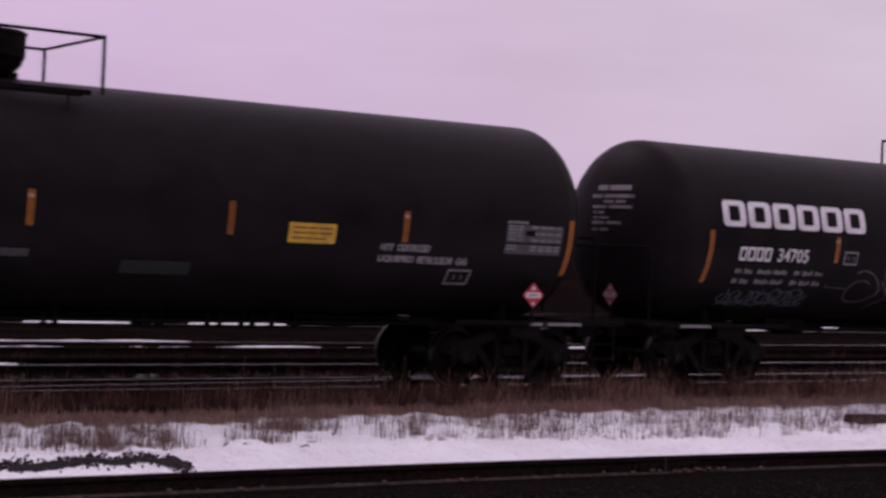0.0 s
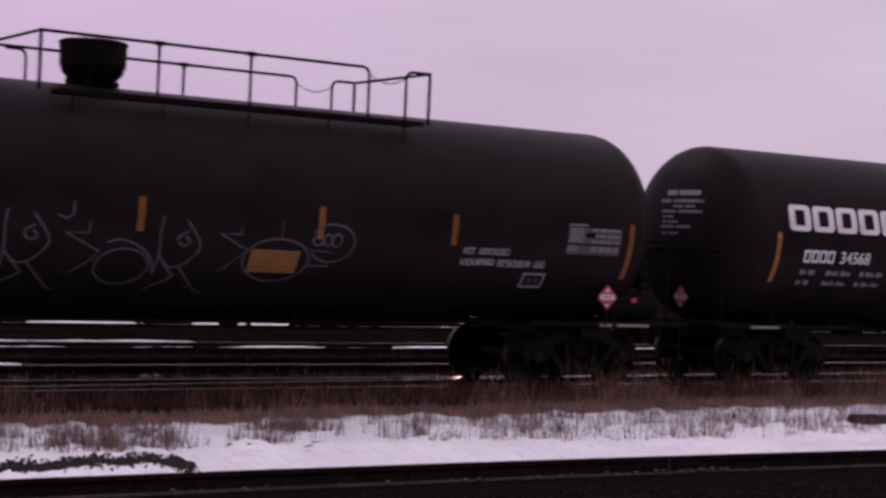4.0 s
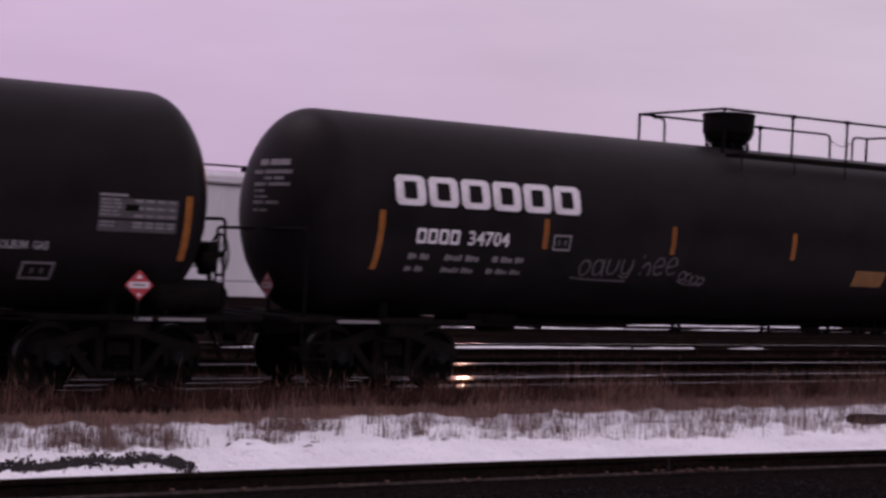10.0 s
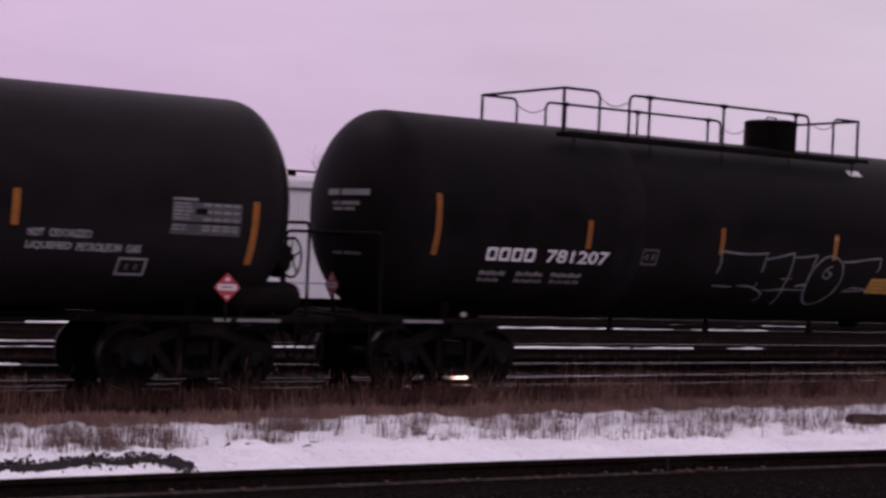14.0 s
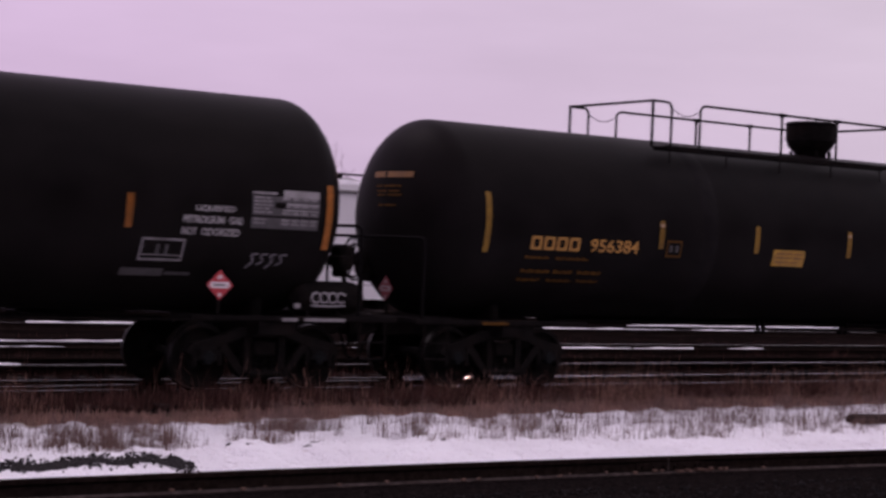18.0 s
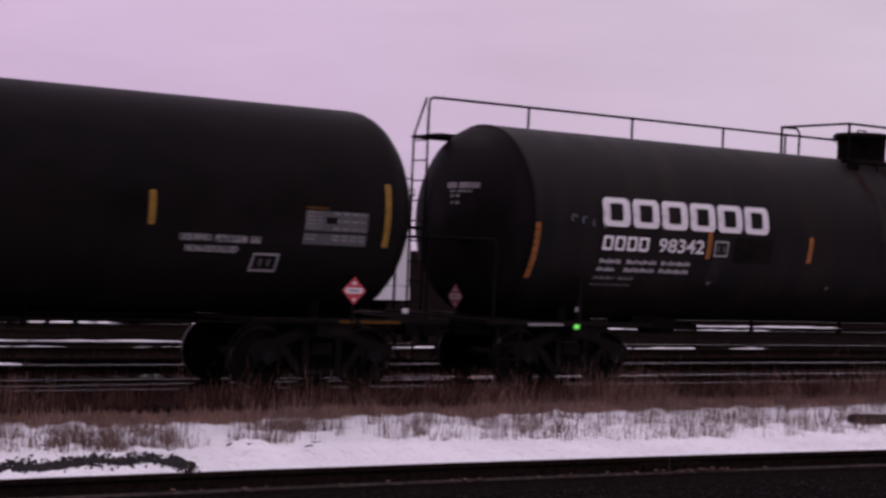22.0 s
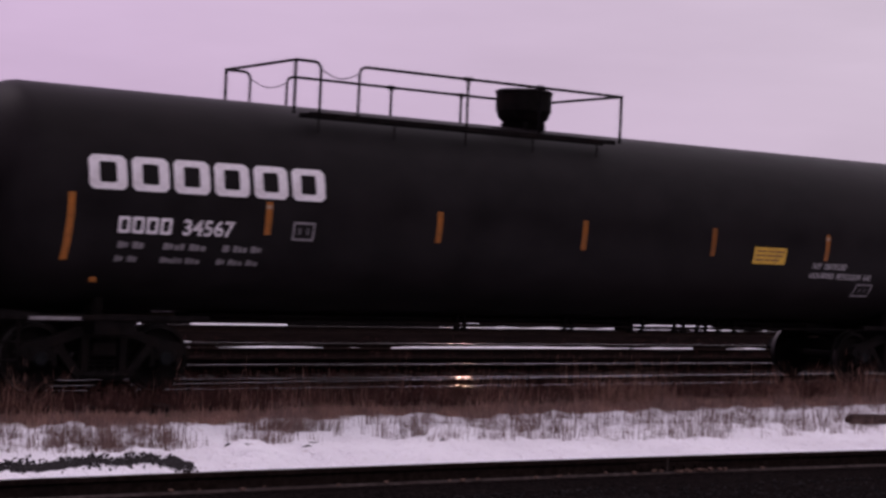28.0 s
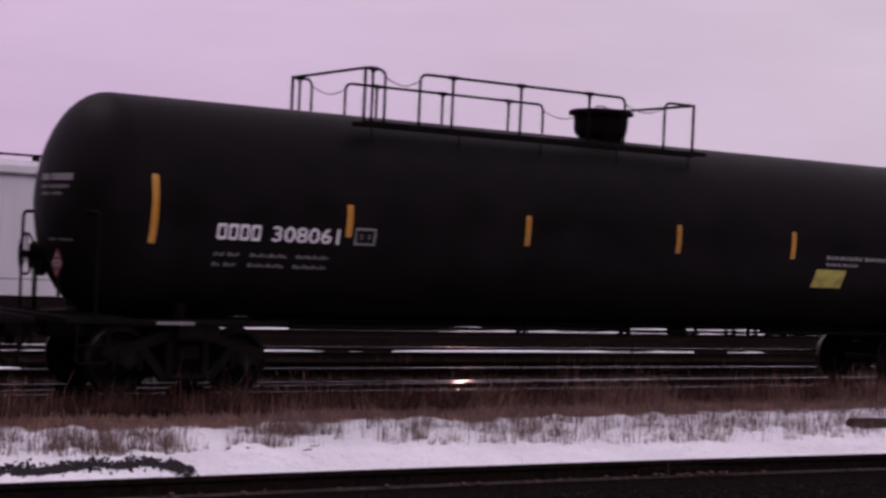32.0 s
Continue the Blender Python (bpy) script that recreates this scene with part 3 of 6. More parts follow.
def verge(x):
    """How much nearer the grass strip lies than at its far end."""
    return 0.15 * min(1, max(0, (20.0 - x) / 7.5))


rg = random.Random(11)
band, tall, tufts, yard = [], [], [], []
for i in range(27000):
    x = rg.uniform(3.5, 34)
    y = rg.uniform(-2.14, -1.5) + 0.18 * noise.noise((x * 0.6, 2, 0)) - verge(x)
    band.append((x, y, rg.uniform(0.02, 0.075) * (1.5 if noise.noise((x * 1.3, 5, 1)) > 0.25 else 1), 1.25, rg.uniform(0.006, 0.013)))
for i in range(17000):
    x = rg.uniform(3.5, 34)
    y = rg.uniform(-2.1, -0.95) - verge(x) * rg.random()
    dens = noise.noise((x * 0.55, 0.3, 7)) + 0.8 * noise.noise((x * 1.9, y * 2.5, 2)) + (0.18 if x > 14 else -0.05)
    if dens < rg.uniform(-0.3, 1.0):
        continue
    h = rg.uniform(0.08, 0.28) if rg.random() < 0.55 else rg.uniform(0.25, 0.66) * rg.uniform(0.6, 1.0)
    tall.append((x, y, h * (1 + 0.4 * dens), 0.85, rg.uniform(0.0025, 0.0055)))


def patchy(x, y):
    return noise.noise((x * 0.7, y * 1.1, 4)) + 0.6 * noise.noise((x * 2.1, y * 2.6, 8))


for i in range(1300):
    x, y = rg.uniform(4, 32), rg.uniform(-2.0, -0.9)
    if noise.noise((x * 0.8, 3, 1)) + 0.5 * noise.noise((x * 2.9, y, 1)) > rg.uniform(-0.3, 0.7):
        tall.append((x, y, rg.uniform(0.35, 0.8), 0.6, rg.uniform(0.0018, 0.0036)))
while len(tufts) < 19500:
    x, y = rg.uniform(4, 29), rg.uniform(-6.0, -2.0)
    reach = 4.65 + 0.85 * min(1, max(0, (x - 11) / 4.5))
    if y < -reach + 0.25 * noise.noise((x * 1.3, 4, 2)) or (1.1 if x < 11.5 else 0.5) * patchy(x, y) - (0.16 if x < 11.5 else 0) - (0.4 if y > -2.75 and x < 13 else 0) < rg.uniform(-0.25, 0.6):
        continue
    n, h, w = rg.randint(4, 34 if x < 12 else 14), rg.uniform(0.10, 0.44) * (0.75 if y < -4.3 else 1), rg.uniform(0.03, 0.09)
    for j in range(n):
        tufts.append((x + rg.gauss(0, w), y + rg.gauss(0, w * 0.8), h * rg.uniform(0.35, 1.1), 0.42, rg.uniform(0.0022, 0.0052)))
# low dark weeds that hide the near rail, and thin ones between the yard tracks
for i in range(26000):
    x, y = rg.uniform(4, 34), rg.uniform(-1.75, -0.86)
    if noise.noise((x * 0.9, y * 2, 5)) + 0.6 * noise.noise((x * 3.1, y * 3, 9)) < rg.uniform(-0.9, 0.45):
        continue
    yard.append((x, y, rg.uniform(0.14, 0.36) * rg.uniform(0.6, 1.25), 0.9, rg.uniform(0.003, 0.007)))
for i in range(17000):
    x, lane = rg.uniform(5, 40), rg.random()
    y = rg.uniform(1.75, 2.9) if lane < 0.5 else rg.uniform(5.4, 6.8) if lane < 0.8 else rg.uniform(9.6, 13.5)
    if noise.noise((x * 0.8, y, 3)) + 0.5 * noise.noise((x * 2.7, y, 6)) < rg.uniform(-0.4, 0.6):
        continue
    yard.append((x, y, rg.uniform(0.03, 0.10) if y > 9 else rg.uniform(0.05, 0.26) * (1.5 if rg.random() < 0.12 else 1), 0.9, rg.uniform(0.004, 0.008)))
stems("dry_grass", "matted strip of dry brown grass beside the track", band, GRASS)
stems("dry_grass", "tall dry weed stems standing beside the rails", tall, GRASS_TALL)
stems("dry_grass", "bleached grass stems sticking out of snow", tufts, GRASS_PALE)
stems("dry_weeds", "sparse dark weeds beside and between the yard tracks", yard, GRASS_DARK)

# dark clods showing through the snow beside the front rail
rc = random.Random(5)
clods = Shape()
for i in range(12000):
    x = rc.uniform(4.4, 7.72)
    y = -5.84 + 0.05 * (x - 6.75) + 0.05 * noise.noise((x * 1.2, 3, 3)) + rc.gauss(-0.03, 0.11 + 0.05 * noise.noise((x * 2.2, 1, 4))) + (0 if i % 23 else rc.uniform(-0.12, 0.12))
    r = rc.uniform(0.008, 0.024)
    z = ground_z(x, y) + r * 0.6
    base = [(1, 0, 0), (0, 1, 0), (-1, 0, 0), (0, -1, 0), (0, 0, 1), (0, 0, -1)]
    vs = [(x + b[0] * r * rc.uniform(0.7, 1.3), y + b[1] * r * rc.uniform(0.7, 1.3), z + b[2] * r * rc.uniform(0.6, 1.1)) for b in base]
    clods.add(vs, [(0, 1, 4), (1, 2, 4), (2, 3, 4), (3, 0, 4), (1, 0, 5), (2, 1, 5), (3, 2, 5), (0, 3, 5)])
for bx0, by0, ln in ((9.36, -5.52, 0.13), (9.61, -5.28, 0.12), (8.48, -5.28, 0.07), (8.66, -5.43, 0.08), (9.5, -5.36, 0.05), (11.1, -5.7, 0.05)):
    for i in range(18):
        x, y, r = bx0 + rc.uniform(-ln, ln) * 0.4, by0 + rc.gauss(0, 0.012), rc.uniform(0.006, 0.014)
        z = ground_z(x, y) + r * 0.5
        clods.add([(x + b[0] * r * rc.uniform(0.7, 1.4), y + b[1] * r, z + b[2] * r * rc.uniform(0.5, 1.0)) for b in ((1, 0, 0), (0, 1, 0), (-1, 0, 0), (0, -1, 0), (0, 0, 1), (0, 0, -1))],
                  [(0, 1, 4), (1, 2, 4), (2, 3, 4), (3, 0, 4), (1, 0, 5), (2, 1, 5), (3, 2, 5), (0, 3, 5)])
single("clods", clods, STONE, "line of dark earth clods showing through the snow", "earth", kind="stuff")

log = Shape()
log.lathe([(0.0, 0.001), (0.0, 0.075), (0.02, 0.088), (0.6, 0.095), (1.4, 0.09), (2.4, 0.10), (2.4, 0.001)], "x", (0, 0, 0.06), 14)
single("fallen_log", log, LOG, "weathered brown log lying half buried in snow", "log", at=pose(19.55, -4.42, ground_z(19.8, -4.4) - 0.01, 0, 1.0, -5))

# loose ballast in front of the curved rail
rb = random.Random(8)
stones = Shape()
for i in range(5200):
    x = rb.uniform(6.0, 15.5)
    y = front_y(x) - 0.42 - rb.uniform(0, 2.1) ** 1.2
    r = rb.uniform(0.008, 0.026)
    z = ground_z(x, y) + r * 0.35
    stones.add([(x + b[0] * r * rb.uniform(0.6, 1.3), y + b[1] * r * rb.uniform(0.6, 1.3), z + b[2] * r * rb.uniform(0.5, 1.0)) for b in ((1, 0, 0), (0, 1, 0), (-1, 0, 0), (0, -1, 0), (0, 0, 1), (0, 0, -1))],
               [(0, 1, 4), (1, 2, 4), (2, 3, 4), (3, 0, 4), (1, 0, 5), (2, 1, 5), (3, 2, 5), (0, 3, 5)])
single("gravel", stones, BALLAST, "loose dark grey ballast stones beside the front rail", "gravel", kind="stuff")


# ---- tank cars ----
R, ZC, HALF, HALF_L, HEAD = 1.56, 2.607, 8.74, 8.93, 0.80
TRUCK_X, AXLE, WHEEL_R = 7.9, 0.889, 0.457


def skin(x, th, off=0.004):
    return (x, -(R + off) * math.cos(th), ZC + (R + off) * math.sin(th))


def th_of(z):
    return math.asin(max(-0.99, min(0.99, (z - ZC) / R)))


def patch(x0, x1, z1, z0, s=None, off=0.004, lean=0.0, mat=0):
    """A painted or stuck-on panel that hugs the tank between heights z1 (top) and z0."""
    s = s or Shape()
    n = max(1, int((z1 - z0) / 0.07))
    t1, t0 = th_of(z1), th_of(z0)
    vs = []
    for i in range(n + 1):
        t = t0 + (t1 - t0) * i / n
        vs += [skin(x0 + lean * i / n, t, off), skin(x1 + lean * i / n, t, off)]
    s.add(vs, [(2 * i, 2 * i + 1, 2 * i + 3, 2 * i + 2) for i in range(n)], mat, True)
    return s


def wrapped(text, x0, x1, z1, z0, off=0.006, bold=0.018):
    vs, fs = letters(text, bold)
    t1, t0 = th_of(z1), th_of(z0)
    s = Shape()
    s.add([skin(x0 + (x1 - x0) * u, t0 + (t1 - t0) * v, off) for u, v in vs], fs)
    return s


def bar_parts(name, parent, mat, x0, x1, z1, z0, widths, off=0.005, label=""):
    """Each bar of unreadable writing as a part of its own."""
    total, x = sum(widths), x0
    for i, w in enumerate(widths):
        w = w * (x1 - x0) / total
        if i % 2 == 0:
            if name == "small_lettering" and w > 1.2 * (z1 - z0):
                n = round(w / (0.85 * (z1 - z0)))
                worn = Shape()
                for k in range(n):
                    drop = 0.012 * ((7 * k + 3 * i) % 3)
                    patch(x + w * k / n, x + w * (k + 0.90 - 0.14 * (k % 2)) / n, z1 - drop, z0 + (0.010 if (k + i) % 4 == 1 else 0.0), worn, off)
                part(name, worn, mat, parent, label)
            else:
                part(name, patch(x, x + w, z1, z0, None, off), mat, parent, label)
        x += w


def stroke(s, pts, w=0.03, off=0.006):
    """A sprayed line along (x, z) points on the tank's side."""
    q = [(x, th_of(z) * R) for x, z in pts]
    vs = []
    for i, p in enumerate(q):
        a, b = q[max(i - 1, 0)], q[min(i + 1, len(q) - 1)]
        d = Vector((b[0] - a[0], b[1] - a[1]))
        d = d.normalized() if d.length else Vector((1, 0))
        k = w * (0.35 if i in (0, len(q) - 1) else 0.5)
        vs += [skin(p[0] - d.y * k, (p[1] + d.x * k) / R, off), skin(p[0] + d.y * k, (p[1] - d.x * k) / R, off)]
    s.add(vs, [(2 * i, 2 * i + 1, 2 * i + 3, 2 * i + 2) for i in range(len(q) - 1)])


def smooth_line(pts, n=6):
    out = []
    for i in range(len(pts) - 1):
        p0, p1, p2, p3 = pts[max(i - 1, 0)], pts[i], pts[i + 1], pts[min(i + 2, len(pts) - 1)]
        for k in range(n):
            t = k / n
            out.append(tuple(0.5 * (2 * p1[j] + (p2[j] - p0[j]) * t + (2 * p0[j] - 5 * p1[j] + 4 * p2[j] - p3[j]) * t * t
                                    + (3 * p1[j] - p0[j] - 3 * p2[j] + p3[j]) * t ** 3) for j in (0, 1)))
    return out + [pts[-1]]


def oval(cx, cz, rx, rz, a0=0, a1=360, n=24):
    return [(cx + rx * math.cos(radians(a0 + (a1 - a0) * i / n)), cz + rz * math.sin(radians(a0 + (a1 - a0) * i / n))) for i in range(n + 1)]


def tank_profile(style, half=HALF, half_l=HALF_L):
    if style == "rimmed":
        h = 9.1
        left = [(-h - 0.66 * math.sqrt(max(0, 1 - (r / 1.53) ** 2)) - 0.02, r) for r in (0.001, 0.4, 0.8, 1.1, 1.3, 1.42, 1.49, 1.53)]
        left += [(-h - 0.02, R + 0.004), (-h - 0.02, R + 0.004), (-h + 0.05, R + 0.004), (-h + 0.05, R + 0.004), (-h + 0.06, R)]
    else:
        left = [(-half_l - HEAD * math.cos(a), max(0.001, R * math.sin(a))) for a in [radians(d) for d in (0, 8, 16, 25, 34, 43, 52, 60, 68, 75, 82, 90)]]
    right = [(-x, r) for x, r in left[::-1]] if style == "rimmed" else [(-x - half_l + half, r) for x, r in left[::-1]]
    return left + [(-4.4, R), (0.0, R), (4.4, R)] + right


def side_frame():
    s = Shape()
    for y0, y1 in ((-0.08, 0.08),):
        s.bar([(-1.16, 0.50), (-1.10, 0.60), (-0.72, 0.68), (-0.36, 0.80), (0.36, 0.80), (0.72, 0.68), (1.10, 0.60), (1.16, 0.50)], 0.13, y0, y1)
        s.bar([(-0.66, 0.62), (-0.34, 0.23), (0.34, 0.23), (0.66, 0.62)], 0.12, y0, y1)
        s.bar([(-0.27, 0.25), (-0.27, 0.76)], 0.10, y0, y1)
        s.bar([(0.27, 0.25), (0.27, 0.76)], 0.10, y0, y1)
    for sx in (-1, 1):
        s.box(sx * AXLE - 0.16, sx * AXLE + 0.16, -0.10, 0.10, 0.40, 0.60, 0.03)
        s.box(sx * (AXLE + 0.19) - 0.035, sx * (AXLE + 0.19) + 0.035, -0.08, 0.08, 0.32, 0.58, 0.015)
        s.box(sx * (AXLE - 0.19) - 0.035, sx * (AXLE - 0.19) + 0.035, -0.08, 0.08, 0.34, 0.62, 0.015)
    s.box(-0.30, 0.30, -0.12, 0.12, 0.20, 0.26, 0.02)
    return s


def spring(x):
    pts = [(x + 0.055 * math.cos(a), 0.055 * math.sin(a), 0.26 + 0.30 * a / (2 * math.pi * 5)) for a in [i * math.pi / 4 for i in range(41)]]
    return Shape().tube(pts, 0.014, 6)


def wheelset():
    s = Shape()
    s.lathe([(-1.12, 0.001), (-1.12, 0.085), (-1.12, 0.085), (-1.08, 0.10), (-1.08, 0.10), (-0.98, 0.10)], "y", seg=20, mat=2, smooth=True)
    s.lathe([(0.98, 0.10), (1.08, 0.10), (1.08, 0.10), (1.12, 0.085), (1.12, 0.085), (1.12, 0.001)], "y", seg=20, mat=2, smooth=True)
    s.lathe([(-0.98, 0.075), (0.98, 0.075)], "y", seg=14)
    for sg in (-1, 1):
        w = [(sg * 0.70, 0.10), (sg * 0.70, 0.16), (sg * 0.735, 0.20), (sg * 0.745, 0.36), (sg * 0.725, 0.40), (sg * 0.725, 0.40), (sg * 0.70, 0.483),
             (sg * 0.70, 0.483), (sg * 0.728, 0.483), (sg * 0.74, 0.46), (sg * 0.74, 0.46), (sg * 0.835, 0.452), (sg * 0.835, 0.452), (sg * 0.835, 0.40), (sg * 0.835, 0.40),
             (sg * 0.775, 0.37), (sg * 0.765, 0.21), (sg * 0.80, 0.17), (sg * 0.80, 0.10)]
        s.lathe(w, "y", seg=36, mats=[0] * 7 + [0, 0, 0, 1] + [0] * 8)
        for k in range(3):
            a = 2 * math.pi * k / 3 + 0.4
            s.lathe([(sg * 1.12, 0.016), (sg * 1.135, 0.016), (sg * 1.135, 0.001)], "y", (0.05 * math.sin(a), 0, 0.05 * math.cos(a)), 8, 2)
    return s


def add_truck(car, sx):
    t = part("truck", lambda: Shape().box(-0.17, 0.17, -1.1, 1.1, 0.48, 0.70, 0.03).box(-0.22, 0.22, -0.30, 0.30, 0.68, 0.80, 0.03)
             .box(-0.75, -0.66, -0.9, 0.9, 0.36, 0.46, 0.02).box(0.66, 0.75, -0.9, 0.9, 0.36, 0.46, 0.02),
             TRUCK, car, "two-axle cast iron truck with roller bearings", "bolster", pose(sx * TRUCK_X, 0, 0))
    for y in (-1.0, 1.0):
        part("side_frame", side_frame, TRUCK, t, key="side_frame", at=pose(0, y, 0))
        for x in (-0.14, 0.0, 0.14):
            part("spring", lambda: spring(0), TRUCK, t, key="spring", at=pose(x, y, 0))
    sets = []
    for k in (-1, 1):
        w = part("wheelset", wheelset, [WHEEL, TREAD, BEARING], t, "steel wheels on an axle with bearing caps", "wheelset", pose(k * AXLE, 0, WHEEL_R))
        sets.append((w, k * AXLE))
    return sets


def end_gear(car, s, brake, tank_drum, rail_x, rail_z):
    """Sills, platform, steps, coupler and hand rail at one end; s is -1 or 1 along the car."""
    m = pose(0, 0, 0, 0, 0, 0 if s > 0 else 180)
    part("draft_sill", lambda: Shape().box(7.55, 9.62, -0.20, 0.20, 0.74, 1.10, 0.02).box(6.9, 9.2, -0.30, 0.30, 1.02, 1.08, 0.01), STEEL, car, key="draft_sill", at=m)
    part("body_bolster", lambda: Shape().extrude([(-0.30 + TRUCK_X, 0.80), (0.30 + TRUCK_X, 0.80), (0.30 + TRUCK_X, 1.02), (-0.30 + TRUCK_X, 1.02)], -1.42, 1.42)
         .box(TRUCK_X - 0.08, TRUCK_X + 0.08, -0.80, -0.4, 1.0, 1.40, 0.03).box(TRUCK_X - 0.08, TRUCK_X + 0.08, 0.4, 0.80, 1.0, 1.40, 0.03), STEEL, car, key="body_bolster", at=m)
    pl = part("end_platform", lambda: platform_shape(), STEEL, car, "steel grating end platform", "end_platform", m)
    for i in range(24):
        part("grating_slat", lambda: Shape().box(9.02, 9.82, -0.008, 0.008, 1.04, 1.07, 0.002), STEEL, pl, key="grating_slat", at=pose(0, -1.42 + i * 0.1235, 0))
    for y in (-1.44, 1.44):
        part("side_sill", lambda: Shape().box(6.55, 9.85, -0.03, 0.03, 0.985, 1.06, 0.01), STEEL, car, key="side_sill", at=m @ pose(0, y, 0))
        part("step", lambda: step_shape(), STEEL, car, key="stirrup_step", at=m @ pose(9.45, y, 0))
    part("coupler", lambda: Shape().box(9.5, 9.98, -0.07, 0.07, 0.80, 0.96, 0.02).extrude(
        [(9.92, 0.74), (10.18, 0.74), (10.18, 1.0), (9.92, 1.0)], -0.17, 0.16).box(10.0, 10.12, -0.06, 0.06, 0.62, 1.02, 0.02), STEEL, car, "knuckle coupler", "coupler", m)
    part("air_hose", lambda: Shape().tube(bend((9.7, 0.3, 0.85), (9.95, 0.33, 0.82), (10.02, 0.2, 0.42), 0.15) + [(10.03, 0.18, 0.38), (10.13, 0.05, 0.33)], 0.022), STEEL, car, key="air_hose", at=m)
    part("end_handrail", lambda: Shape().tube([(0, -1.42, 1.05)] + bend((0, -1.42, 1.05), (0, -1.42, rail_z), (0, 1.42, rail_z), 0.12)
         + bend((0, -1.42, rail_z), (0, 1.42, rail_z), (0, 1.42, 1.05), 0.12) + [(0, 1.42, 1.05)], 0.024), RAILING, car, key=("end_handrail", rail_z), at=m @ pose(rail_x, 0, 0))
    part("hand_grab", lambda: Shape().tube([(9.86, -1.0, 0.98)] + bend((9.86, -1.0, 0.98), (9.94, -1.0, 0.98), (9.94, -0.5, 0.98), 0.04)
         + bend((9.94, -1.0, 0.98), (9.94, -0.5, 0.98), (9.86, -0.5, 0.98), 0.04) + [(9.86, -0.5, 0.98)], 0.012, 6), RAILING, car, key="hand_grab", at=m)
    if brake:
        b = part("hand_brake", lambda: Shape().box(9.20, 9.42, -0.93, -0.55, 1.70, 2.08, 0.05).box(9.33, 9.39, -0.78, -0.72, 1.06, 1.75, 0.01)
                 .box(9.12, 9.30, -1.02, -0.60, 1.76, 1.92, 0.03).box(9.30, 9.40, -0.70, -0.45, 1.60, 1.80, 0.03).tube([(9.40, -0.75, 1.90), (9.53, -0.75, 1.90)], 0.05), STEEL, car, "hand brake gear housing", "hand_brake", m if s > 0 else m @ pose(0.10, 0, -0.05))
        part("brake_wheel", lambda: brake_wheel(), RAILING, b, "spoked hand brake wheel", "brake_wheel")
    if tank_drum:
        part("air_reservoir", lambda: Shape().lathe([(8.32, 0.001), (8.33, 0.12), (8.38, 0.20), (8.46, 0.235), (9.32, 0.235), (9.43, 0.20), (9.49, 0.12), (9.50, 0.001)], "x", (0, -0.98, 1.31), 24)
             .box(8.5, 8.56, -1.15, -0.8, 1.05, 1.12, 0.01).box(9.0, 9.06, -1.15, -0.8, 1.05, 1.12, 0.01), STEEL, car, "black air brake reservoir", "air_reservoir", m if s > 0 else m @ pose(0, 1.96, 0))


def platform_shape():
    return Shape().box(8.95, 9.02, -1.44, 1.44, 1.03, 1.075, 0.006).box(9.82, 9.88, -1.44, 1.44, 1.0, 1.075, 0.006).box(9.02, 9.82, -0.02, 0.02, 1.03, 1.06, 0.004)


def step_shape():
    return Shape().tube([(-0.22, 0, 0.97)] + bend((-0.22, 0, 0.97), (-0.22, 0, 0.46), (0.22, 0, 0.46), 0.06)
                        + bend((-0.22, 0, 0.46), (0.22, 0, 0.46), (0.22, 0, 0.97), 0.06) + [(0.22, 0, 0.97)], 0.018, 6).tube([(-0.22, 0, 0.70), (0.22, 0, 0.70)], 0.015, 6)


def brake_wheel():
    s = Shape()
    ring = [(9.50, -0.75 + 0.29 * math.cos(a), 1.90 + 0.29 * math.sin(a)) for a in [2 * math.pi * i / 28 for i in range(28)]]
    s.tube(ring, 0.018, 6, closed=True)
    for i in range(5):
        a = 2 * math.pi * i / 5 + 0.3
        s.tube([(9.50, -0.75, 1.90), (9.50, -0.75 + 0.28 * math.cos(a), 1.90 + 0.28 * math.sin(a))], 0.013, 6)
    return s


